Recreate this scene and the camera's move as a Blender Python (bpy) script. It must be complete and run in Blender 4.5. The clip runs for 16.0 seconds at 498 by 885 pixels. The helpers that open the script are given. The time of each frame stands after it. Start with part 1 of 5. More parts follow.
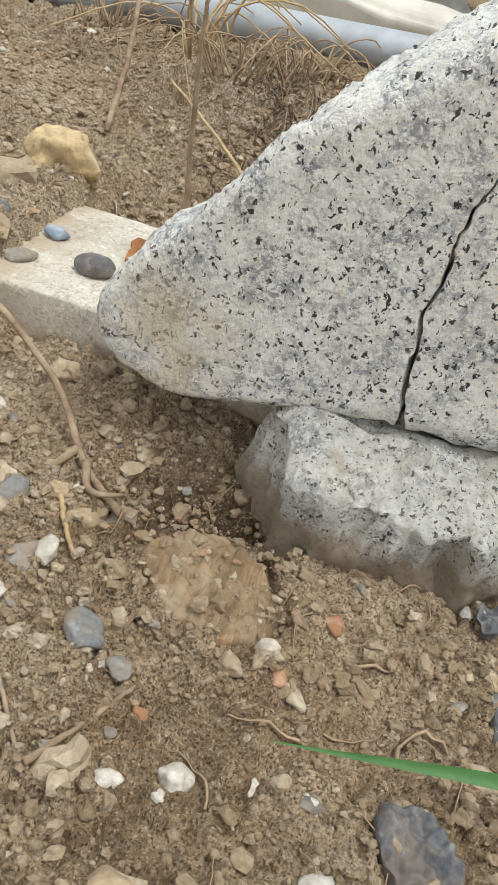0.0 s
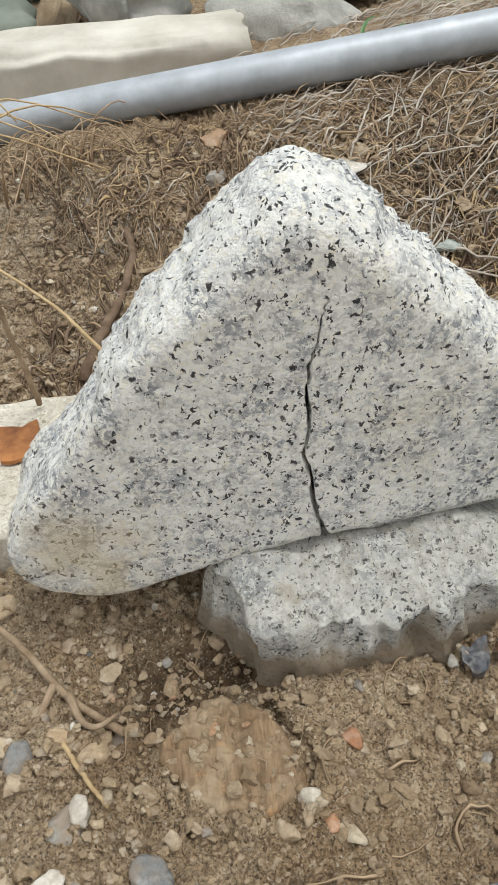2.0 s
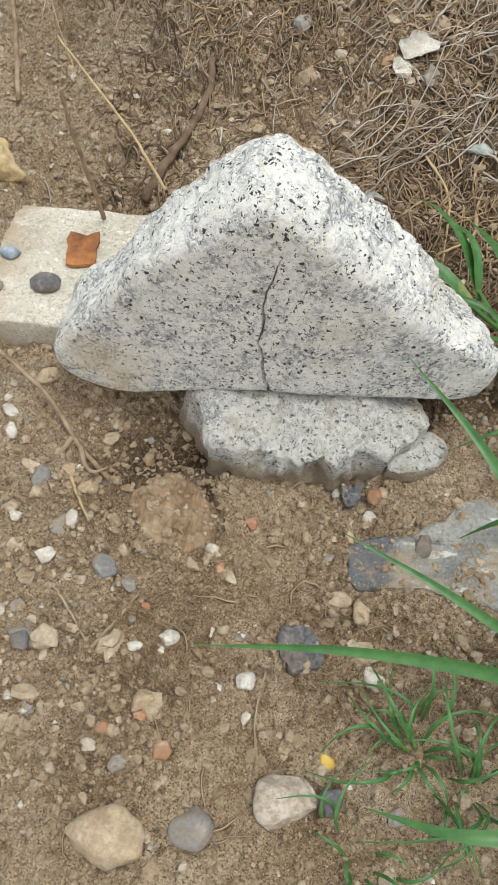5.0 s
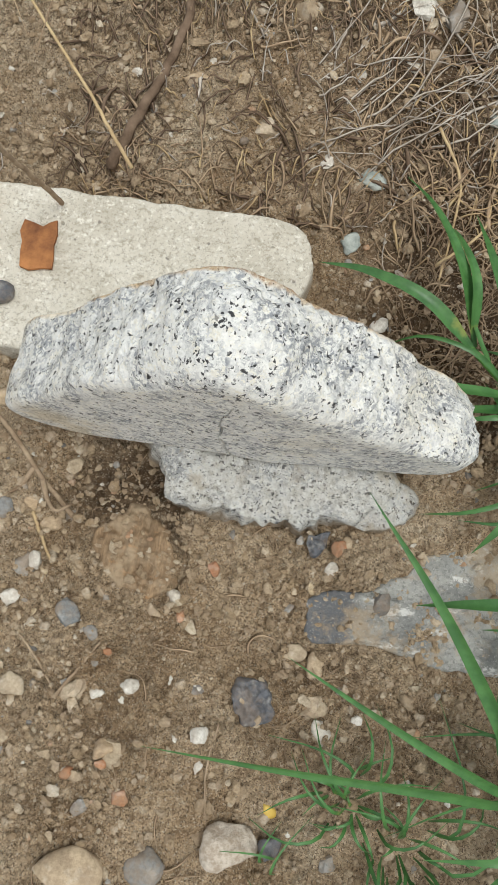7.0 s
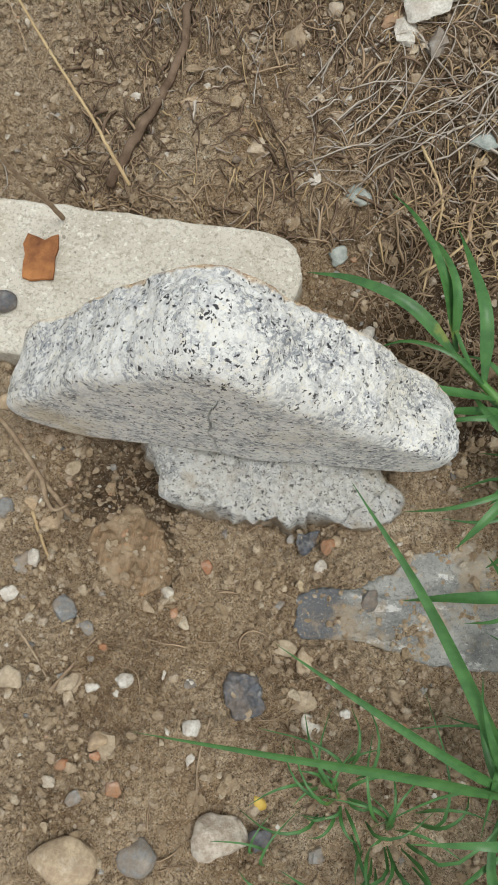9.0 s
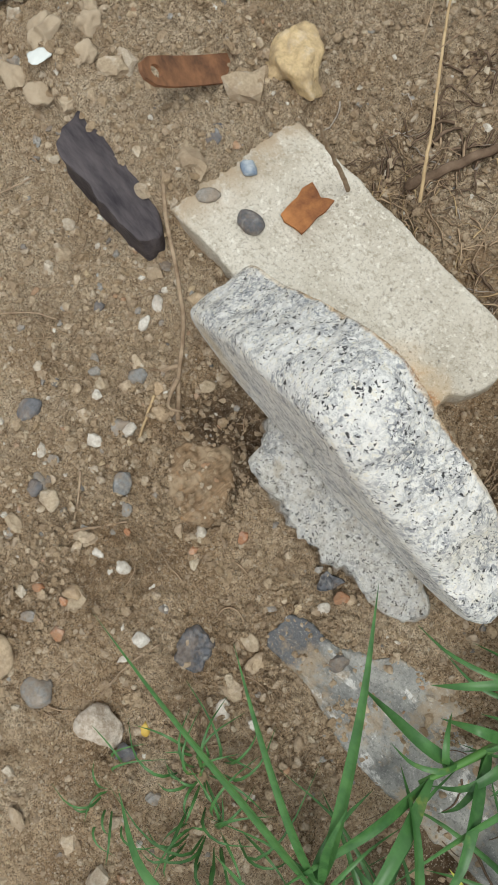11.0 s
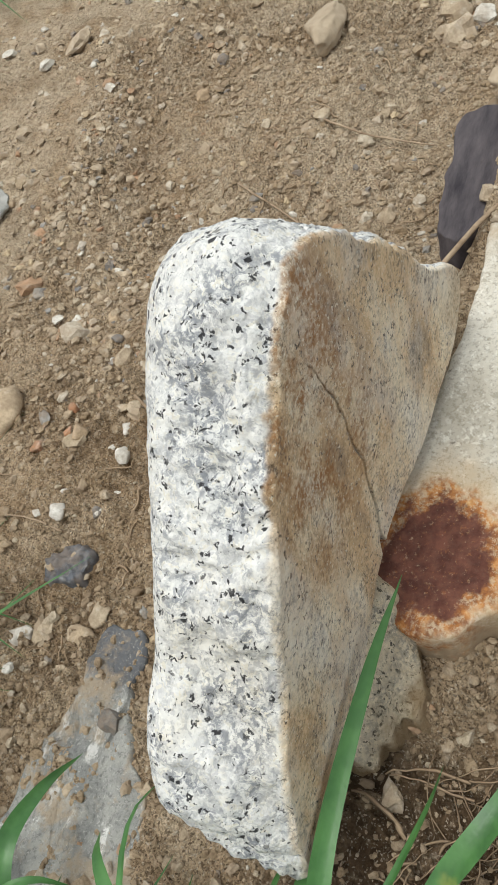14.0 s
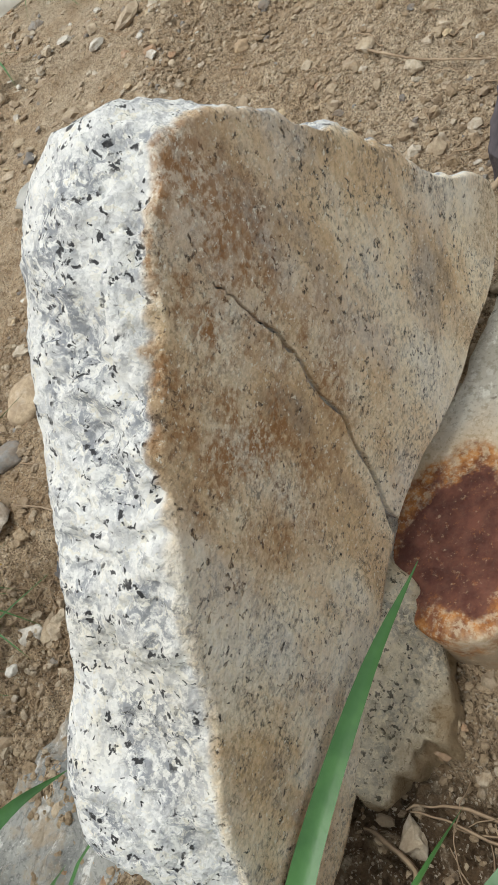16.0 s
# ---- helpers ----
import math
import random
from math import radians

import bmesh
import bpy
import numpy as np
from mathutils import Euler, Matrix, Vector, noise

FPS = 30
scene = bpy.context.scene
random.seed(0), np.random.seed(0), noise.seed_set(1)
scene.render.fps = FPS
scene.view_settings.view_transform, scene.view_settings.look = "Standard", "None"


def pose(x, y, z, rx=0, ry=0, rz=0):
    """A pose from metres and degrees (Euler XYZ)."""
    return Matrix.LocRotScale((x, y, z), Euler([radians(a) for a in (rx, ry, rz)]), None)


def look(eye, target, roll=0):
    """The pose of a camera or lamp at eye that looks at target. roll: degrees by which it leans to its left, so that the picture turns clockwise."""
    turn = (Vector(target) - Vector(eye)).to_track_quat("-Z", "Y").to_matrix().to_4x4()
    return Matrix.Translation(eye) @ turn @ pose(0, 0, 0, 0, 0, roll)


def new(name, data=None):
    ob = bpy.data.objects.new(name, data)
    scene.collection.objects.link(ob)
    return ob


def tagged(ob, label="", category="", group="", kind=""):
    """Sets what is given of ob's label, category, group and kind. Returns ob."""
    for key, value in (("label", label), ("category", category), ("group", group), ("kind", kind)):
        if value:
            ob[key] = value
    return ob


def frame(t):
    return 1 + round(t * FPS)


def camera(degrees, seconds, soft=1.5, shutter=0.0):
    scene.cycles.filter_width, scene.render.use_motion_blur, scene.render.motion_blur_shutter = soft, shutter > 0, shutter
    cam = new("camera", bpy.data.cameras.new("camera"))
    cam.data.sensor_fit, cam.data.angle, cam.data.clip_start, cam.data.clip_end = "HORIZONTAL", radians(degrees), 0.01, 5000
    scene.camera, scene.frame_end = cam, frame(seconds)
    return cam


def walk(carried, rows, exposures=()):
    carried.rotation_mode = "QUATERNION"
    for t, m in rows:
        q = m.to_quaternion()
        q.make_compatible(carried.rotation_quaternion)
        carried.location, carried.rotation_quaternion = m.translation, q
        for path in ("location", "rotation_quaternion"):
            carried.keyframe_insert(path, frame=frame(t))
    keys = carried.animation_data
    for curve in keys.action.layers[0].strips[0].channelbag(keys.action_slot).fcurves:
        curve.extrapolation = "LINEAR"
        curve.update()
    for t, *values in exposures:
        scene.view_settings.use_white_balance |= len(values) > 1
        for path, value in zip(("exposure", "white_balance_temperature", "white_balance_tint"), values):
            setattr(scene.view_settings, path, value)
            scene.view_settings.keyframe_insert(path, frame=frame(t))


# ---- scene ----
cam = camera(36.2, 16.0, soft=1.0)
EXPOSURES = [(0, 0.40), (1.5, 0.34), (2.5, 0.22), (3.5, 0.34), (6.5, 0.22), (8, 0.10), (11, 0.06), (12.5, 0.05), (13.5, 0.26), (16, 0.22)]
PATH = [
    (0, (-0.024, -0.258, 0.22), (-0.224, 1.322, -0.99), 13.5),
    (0.5, (-0.047, -0.264, 0.228), (-0.103, 1.362, -0.935), 19.7),
    (1, (-0.065, -0.266, 0.217), (-0.084, 1.389, -0.905), 23.7),
    (1.5, (-0.029, -0.24, 0.252), (-0.048, 1.321, -0.998), 2.6),
    (2, (-0.03, -0.215, 0.295), (-0.005, 1.305, -1.005), -7.5),
    (2.5, (-0.017, -0.227, 0.305), (0.036, 1.237, -1.056), -8.9),
    (3, (-0.001, -0.265, 0.368), (0.034, 1.053, -1.137), -1.8),
    (3.5, (0.009, -0.298, 0.402), (-0.028, 0.982, -1.135), 1.2),
    (3.7, (0.014, -0.313, 0.412), (-0.059, 0.933, -1.15), 2.3),
    (5.8, (0.04, -0.169, 0.433), (-0.16, 0.614, -1.396), -4.9),
    (6, (0.044, -0.143, 0.432), (-0.158, 0.569, -1.426), -6.0),
    (6.5, (0.052, -0.095, 0.461), (-0.141, 0.433, -1.459), -10.1),
    (7, (0.03, -0.08, 0.479), (-0.074, 0.334, -1.476), -3.0),
    (7.5, (0.051, -0.092, 0.498), (-0.073, 0.401, -1.436), -4.1),
    (8, (0.041, -0.102, 0.494), (-0.079, 0.43, -1.431), -2.5),
    (8.2, (0.038, -0.108, 0.491), (-0.079, 0.436, -1.429), -1.8),
    (10.3, (0.055, -0.067, 0.515), (-0.136, 0.3, -1.442), -7.5),
    (10.5, (0.039, -0.061, 0.525), (-0.157, 0.348, -1.423), 2.6),
    (11, (0.041, -0.049, 0.53), (-0.301, 0.07, -1.437), -19.3),
    (11.5, (0.098, -0.017, 0.55), (-0.346, -0.063, -1.399), -15.4),
    (12, (0.135, -0.008, 0.555), (-0.334, -0.04, -1.39), -0.1),
    (12.5, (0.177, 0.032, 0.562), (-0.416, -0.102, -1.344), 7.7),
    (13, (0.189, 0.084, 0.45), (-0.606, -0.441, -1.308), -4.5),
    (13.5, (0.155, 0.12, 0.359), (-0.761, -0.719, -1.209), -22.1),
    (14, (0.138, 0.146, 0.328), (-0.777, -0.81, -1.171), -28.0),
    (14.5, (0.119, 0.152, 0.292), (-0.757, -0.868, -1.188), -31.7),
    (15, (0.105, 0.162, 0.277), (-0.668, -1.035, -1.125), -34.8),
    (15.5, (0.101, 0.17, 0.267), (-0.68, -1.054, -1.109), -37.0),
    (16, (0.101, 0.166, 0.261), (-0.664, -1.071, -1.111), -39.1),
]
walk(cam, [(t, look(eye, target, roll)) for t, eye, target, roll in PATH], exposures=EXPOSURES)

# ---- world, sun, exposure ----
world = bpy.data.worlds.new("overcast_sky")
scene.world = world
world.use_nodes = True
wn, wl = world.node_tree.nodes, world.node_tree.links
sky = wn.new("ShaderNodeTexSky")
sky.sky_type = "NISHITA"
sky.sun_disc = False
sky.sun_elevation, sky.sun_rotation = radians(62), radians(150)
sky.dust_density, sky.air_density = 6.0, 1.0
pale = wn.new("ShaderNodeMixRGB")
pale.inputs["Fac"].default_value = 0.75
pale.inputs["Color2"].default_value = (9.1, 9.5, 9.4, 1)
wl.new(sky.outputs[0], pale.inputs["Color1"])
wl.new(pale.outputs[0], wn["Background"].inputs["Color"])
wn["Background"].inputs["Strength"].default_value = 0.088
sun = new("sun", bpy.data.lights.new("sun", "SUN"))
sun.data.energy, sun.data.angle, sun.data.color = 1.5, radians(20), (0.985, 1.0, 0.955)
sun.matrix_world = look((0.42, -0.08, 1.5), (0, 0, 0))


# ---- noise on arrays ----
def lattice(ix, iy, seed):
    n = (ix.astype(np.int64) * 374761393 + iy.astype(np.int64) * 668265263 + seed * 974634777) & 0x7FFFFFFF
    n = ((n ^ (n >> 13)) * 1274126177) & 0x7FFFFFFF
    return ((n ^ (n >> 16)) & 0xFFFF) / 65535.0


def smooth_noise(x, y, seed):
    ix, iy = np.floor(x), np.floor(y)
    fx, fy = x - ix, y - iy
    fx, fy = fx * fx * (3 - 2 * fx), fy * fy * (3 - 2 * fy)
    a, b = lattice(ix, iy, seed), lattice(ix + 1, iy, seed)
    c, d = lattice(ix, iy + 1, seed), lattice(ix + 1, iy + 1, seed)
    return (a + (b - a) * fx) * (1 - fy) + (c + (d - c) * fx) * fy - 0.5


def ramp(v):
    v = np.clip(v, 0, 1)
    return v * v * (3 - 2 * v)


def mound(x, y, cx, cy, rx, ry, h):
    return h * np.exp(-(((x - cx) / rx) ** 2) - ((y - cy) / ry) ** 2)


def ground_height(x, y):
    x, y = np.asarray(x, float), np.asarray(y, float)
    z = (0.100 + 0.062 * np.clip(x, -0.6, 0.6)) * ramp((y - 0.10) / 0.34) + 0.045 * ramp((-0.12 - x) / 0.35) * (1 - ramp((y - 0.18) / 0.2))
    z = z + 0.037 * ramp((-0.186 - x) / 0.030) * ramp((y - 0.012) / 0.03) * ramp((0.20 - y) / 0.05) * ramp((x + 0.42) / 0.1) + mound(x, y, -0.06, 0.20, 0.12, 0.035, 0.012)
    z = z + mound(x, y, -0.07, -0.015, 0.035, 0.022, -0.016) + mound(x, y, 0.03, -0.035, 0.07, 0.018, 0.005)
    z = z + mound(x, y, -0.34, 0.035, 0.035, 0.03, 0.012) + mound(x, y, -0.2, 0.37, 0.07, 0.06, 0.02) + mound(x, y, -0.145, 0.034, 0.06, 0.022, 0.015)
    near = np.exp(-np.maximum(np.hypot(x, y) - 1.5, 0))
    z = z + near * 0.012 * smooth_noise(x * 9, y * 9, 1) + near * 0.006 * smooth_noise(x * 24, y * 24, 2)
    z = z + near * 0.0060 * smooth_noise(x * 60, y * 60, 3) + near * 0.0048 * smooth_noise(x * 130, y * 130, 4)
    rough = 0.35 + 1.9 * ramp(smooth_noise(x * 14, y * 14, 7) * 1.3 + 0.5)
    bent = x + 0.004 * smooth_noise(x * 90, y * 90, 21), y + 0.004 * smooth_noise(x * 90, y * 90, 22)
    ridge = np.abs(smooth_noise(bent[0] * 120, bent[1] * 120, 8))
    z = z + near * rough * (0.0042 * ridge + 0.0030 * np.abs(smooth_noise(bent[0] * 210, bent[1] * 210, 9)) + 0.0026 * smooth_noise(bent[0] * 260, bent[1] * 260, 5) + 0.0022 * smooth_noise(x * 430, y * 430, 6) - 0.0022)
    return z + np.where(np.hypot(x + 0.02, y + 0.07) < 0.08, trench(x, y), 0.0)


def trench(x, y):
    """The narrow crack in the earth beside the ochre stone."""
    line = [(-0.034, -0.040), (-0.029, -0.049), (-0.0205, -0.058), (-0.020, -0.068), (-0.0225, -0.076)]
    d = np.full(np.shape(x), 1.0)
    for (a, b), (c, e) in zip(line, line[1:]):
        s = np.clip(((x - a) * (c - a) + (y - b) * (e - b)) / ((c - a) ** 2 + (e - b) ** 2), 0, 1)
        d = np.minimum(d, np.hypot(x - a - s * (c - a), y - b - s * (e - b)))
    return -0.009 * np.exp(-((d / 0.0021) ** 2))


def gz(x, y):
    return float(ground_height(x, y))


# ---- material helper ----
class Mat:
    def __init__(self, name, rough=0.8, spec=0.3, metal=0.0):
        self.m = bpy.data.materials.new(name)
        self.m.use_nodes = True
        self.n, self.l = self.m.node_tree.nodes, self.m.node_tree.links
        self.b = self.n["Principled BSDF"]
        self.b.inputs["Roughness"].default_value = rough
        self.b.inputs["Specular IOR Level"].default_value = spec
        self.b.inputs["Metallic"].default_value = metal
        self.coord = self.n.new("ShaderNodeTexCoord")
        self.geo = self.n.new("ShaderNodeNewGeometry")
        self.place = self.coord.outputs["Object"]

    def _put(self, socket, v):
        if isinstance(v, (int, float)):
            socket.default_value = v
        elif isinstance(v, tuple):
            socket.default_value = v if len(v) == 4 or len(socket.default_value) == 3 else (*v, 1)
        else:
            self.l.new(v, socket)

    def noise(self, scale, detail=4, rough=0.6, place=None, distort=0.0):
        t = self.n.new("ShaderNodeTexNoise")
        t.inputs["Scale"].default_value, t.inputs["Detail"].default_value = scale, detail
        t.inputs["Roughness"].default_value, t.inputs["Distortion"].default_value = rough, distort
        self.l.new(place or self.place, t.inputs["Vector"])
        return t.outputs["Fac"]

    def cells(self, scale, place=None, out="Distance", feature="F1", random_=1.0):
        t = self.n.new("ShaderNodeTexVoronoi")
        t.feature = feature
        t.inputs["Scale"].default_value = scale
        t.inputs["Randomness"].default_value = random_
        self.l.new(place or self.place, t.inputs["Vector"])
        return t.outputs[out]

    def math(self, op, a, b=0.0, clamp=False):
        t = self.n.new("ShaderNodeMath")
        t.operation, t.use_clamp = op, clamp
        self._put(t.inputs[0], a), self._put(t.inputs[1], b)
        return t.outputs[0]

    def step(self, v, lo, hi, a=0.0, b=1.0):
        t = self.n.new("ShaderNodeMapRange")
        t.interpolation_type = "SMOOTHSTEP"
        self._put(t.inputs["Value"], v)
        for key, x in (("From Min", lo), ("From Max", hi), ("To Min", a), ("To Max", b)):
            t.inputs[key].default_value = x
        return t.outputs["Result"]

    def mix(self, fac, a, b, mode="MIX"):
        t = self.n.new("ShaderNodeMixRGB")
        t.blend_type = mode
        self._put(t.inputs["Fac"], fac), self._put(t.inputs["Color1"], a), self._put(t.inputs["Color2"], b)
        return t.outputs[0]

    def split(self, v):
        t = self.n.new("ShaderNodeSeparateXYZ")
        self.l.new(v, t.inputs[0])
        return t.outputs

    def mapped(self, scale=(1, 1, 1), turn=(0, 0, 0), shift=(0, 0, 0), warp=0.0, warp_scale=60, source=None):
        t = self.n.new("ShaderNodeMapping")
        t.inputs["Scale"].default_value, t.inputs["Rotation"].default_value, t.inputs["Location"].default_value = scale, turn, shift
        src = source or self.place
        if warp:
            w = self.n.new("ShaderNodeTexNoise")
            w.inputs["Scale"].default_value, w.inputs["Detail"].default_value = warp_scale, 3
            self.l.new(src, w.inputs["Vector"])
            a = self.n.new("ShaderNodeVectorMath")
            a.operation = "MULTIPLY_ADD"
            self.l.new(w.outputs["Color"], a.inputs[0])
            a.inputs[1].default_value = (warp,) * 3
            self.l.new(src, a.inputs[2])
            src = a.outputs[0]
        self.l.new(src, t.inputs["Vector"])
        return t.outputs[0]

    def island(self):
        return self.geo.outputs["Random Per Island"]

    def chance(self):
        return self.n.new("ShaderNodeObjectInfo").outputs["Random"]

    def colours(self, fac, stops, step=False):
        t = self.n.new("ShaderNodeValToRGB")
        t.color_ramp.interpolation = "CONSTANT" if step else "LINEAR"
        while len(t.color_ramp.elements) < len(stops):
            t.color_ramp.elements.new(0.5)
        for e, (p, c) in zip(t.color_ramp.elements, stops):
            e.position, e.color = p, (*c, 1)
        self.l.new(fac, t.inputs["Fac"])
        return t.outputs["Color"]

    def colour(self, c):
        self._put(self.b.inputs["Base Color"], c)
        return self

    def rough(self, v):
        self._put(self.b.inputs["Roughness"], v)
        return self

    def bump(self, height, distance, strength=1.0):
        t = self.n.new("ShaderNodeBump")
        t.inputs["Distance"].default_value, t.inputs["Strength"].default_value = distance, strength
        self.l.new(height, t.inputs["Height"])
        if self.b.inputs["Normal"].is_linked:
            self.l.new(self.b.inputs["Normal"].links[0].from_socket, t.inputs["Normal"])
        self.l.new(t.outputs[0], self.b.inputs["Normal"])
        return self


def granite_colour(m):
    """White feldspar, grey quartz and black mica, shared by the dressed slab and its footing."""
    warped = m.mapped(warp=0.009, warp_scale=300)
    quartz = m.math("MULTIPLY", m.step(m.noise(55, 4, 0.65), 0.42, 0.60), m.step(m.noise(330, 4, 0.65, warped), 0.42, 0.60))
    grain = m.colours(m.split(m.cells(520, warped, "Color"))[0], [(0, (0.60, 0.60, 0.60)), (0.25, (0.77, 0.77, 0.75)), (0.75, (0.86, 0.855, 0.82)), (1, (0.79, 0.76, 0.67))])
    c = m.mix(m.math("MULTIPLY", quartz, 0.95), grain, (0.27, 0.285, 0.31))
    smoky = m.math("MULTIPLY", m.step(m.noise(120, 5, 0.7, m.mapped(shift=(2, 4, 1))), 0.52, 0.62), m.step(m.noise(700, 4, 0.7), 0.40, 0.56))
    c = m.mix(m.math("MULTIPLY", smoky, 0.4), c, (0.36, 0.365, 0.385))
    fleck = None
    for n, (turn, scale, lo) in enumerate((((0, 0.6, 0), (1, 0.7, 0.40), 0.5), ((0.3, -0.5, 0.8), (0.42, 0.6, 1), 0.45), ((0.4, 1.2, 0.2), (1.5, 1.4, 0.8), 0.5), ((1.0, 0.2, 0.9), (0.55, 0.7, 0.5), 0.68))):
        v = m.mapped(scale, turn, (n, 2 * n, n), warp=0.0055, warp_scale=420)
        d, pick = m.cells(430, v), m.split(m.cells(430, v, "Color"))[1]
        f = m.math("MULTIPLY", m.step(d, 0.20, 0.33, 1, 0), m.step(pick, lo + 0.20, lo + 0.25))
        fleck = f if fleck is None else m.math("MAXIMUM", fleck, f)
    fleck = m.math("MULTIPLY", fleck, m.step(m.noise(80, 4, 0.65), 0.36, 0.48, 0.0, 1))
    c = m.mix(m.math("MULTIPLY", fleck, 0.97), c, (0.018, 0.018, 0.022))
    return c, fleck


def make_granite():
    m = Mat("granite", 0.72, 0.35)
    c, fleck = granite_colour(m)
    u, v, w = m.split(m.place)
    stain = m.math("MULTIPLY", m.step(m.noise(26, 4), 0.42, 0.62), m.math("MULTIPLY", m.step(u, -0.05, -0.09), m.step(w, 0.05, 0.02)))
    c = m.mix(m.math("MULTIPLY", stain, 0.5), c, (0.62, 0.50, 0.30))
    blotch = m.step(m.noise(17, 5, 0.6, m.mapped(shift=(3, 1, 7))), 0.52, 0.66)
    c = m.mix(m.math("MULTIPLY", blotch, 0.25), c, (0.66, 0.57, 0.40), "MULTIPLY")
    # the back of the slab is soaked brown
    behind = m.step(m.math("ADD", m.math("SUBTRACT", v, m.math("MULTIPLY", m.math("MAXIMUM", m.math("SUBTRACT", u, 0.02), 0.0), 0.115)), m.math("MULTIPLY", m.noise(60, 3), 0.006)), 0.0490, 0.0515)
    patch = m.step(m.noise(22, 6, 0.62, m.mapped((1, 1, 0.55))), 0.36, 0.62)
    tone = m.colours(m.noise(34, 6, 0.6, m.mapped((1, 1, 0.45), shift=(5, 0, 2))), [(0.34, (0.42, 0.32, 0.225)), (0.44, (0.72, 0.53, 0.33)), (0.54, (0.86, 0.73, 0.54)), (0.68, (0.96, 0.90, 0.78))])
    soaked = m.mix(m.step(m.noise(640, 5, 0.75), 0.42, 0.58, 0.9, 0.0), m.mix(1.0, c, tone, "MULTIPLY"), tone)
    c = m.mix(m.math("MULTIPLY", behind, m.step(patch, 0, 1, 0.55, 1.0)), c, soaked)
    # darker seepage round the crack and down the upper edge of the back
    seep = m.math("MULTIPLY", m.step(m.math("ABSOLUTE", m.math("SUBTRACT", u, 0.018)), 0.055, 0.015), m.step(w, 0.02, 0.07))
    seep = m.math("MULTIPLY", m.math("MULTIPLY", seep, behind), m.step(m.noise(48, 6, 0.65, m.mapped(shift=(2, 8, 6))), 0.40, 0.58, 0.2, 1.0))
    c = m.mix(m.math("MULTIPLY", seep, m.step(m.noise(420, 4, 0.7), 0.42, 0.60, 1.0, 0.3)), c, (0.31, 0.155, 0.06))
    chips = m.math("MULTIPLY", behind, m.step(m.noise(700, 3, 0.7, m.mapped(shift=(7, 1, 1))), 0.60, 0.66, 0, 0.75))
    c = m.mix(chips, c, (0.80, 0.76, 0.66))
    m.colour(c)
    m.rough(m.step(fleck, 0, 1, 0.74, 0.45))
    m.bump(m.noise(1000, 4, 0.7), 0.0007, 0.9)
    m.bump(m.noise(300, 4, 0.6), 0.0018, 0.8)
    return m.m


def make_footing():
    m = Mat("weathered_granite_footing", 0.88, 0.2)
    c, fleck = granite_colour(m)
    cement = m.colours(m.noise(190, 7, 0.75), [(0.36, (0.40, 0.355, 0.28)), (0.46, (0.70, 0.67, 0.60)), (0.58, (0.90, 0.88, 0.83))])
    c = m.mix(m.step(m.noise(30, 5, 0.65), 0.40, 0.60, 0.7, 0.15), c, cement)
    c = m.mix(m.step(m.noise(430, 4, 0.7, m.mapped(shift=(4, 1, 1))), 0.58, 0.65, 0, 0.75), c, (0.20, 0.18, 0.145))
    c = m.mix(m.step(m.noise(300, 4, 0.7, m.mapped(shift=(2, 5, 9))), 0.56, 0.64, 0, 0.8), c, (0.93, 0.92, 0.88))
    c = m.mix(m.step(m.noise(42, 5, 0.7, m.mapped(shift=(9, 5, 2))), 0.54, 0.68, 0, 0.6), c, (0.55, 0.47, 0.35))
    c = m.mix(m.math("MULTIPLY", fleck, 0.7), c, (0.05, 0.05, 0.05))
    low = m.math("ADD", m.split(m.geo.outputs["Position"])[2], m.math("MULTIPLY", m.noise(90, 6, 0.7), 0.022))
    c = m.mix(m.step(low, 0.030, 0.018, 0, 0.85), c, (0.38, 0.29, 0.195))
    rear = m.math("ADD", m.split(m.geo.outputs["Position"])[1], m.math("MULTIPLY", m.noise(50, 4), 0.02))
    c = m.mix(m.step(rear, 0.045, 0.06, 0, 0.85), c, m.mix(1.0, c, (0.98, 0.86, 0.66), "MULTIPLY"))
    m.colour(c)
    m.bump(m.noise(700, 5, 0.8), 0.0016, 1.0)
    m.bump(m.noise(170, 6, 0.75), 0.0030, 0.9)
    return m.m


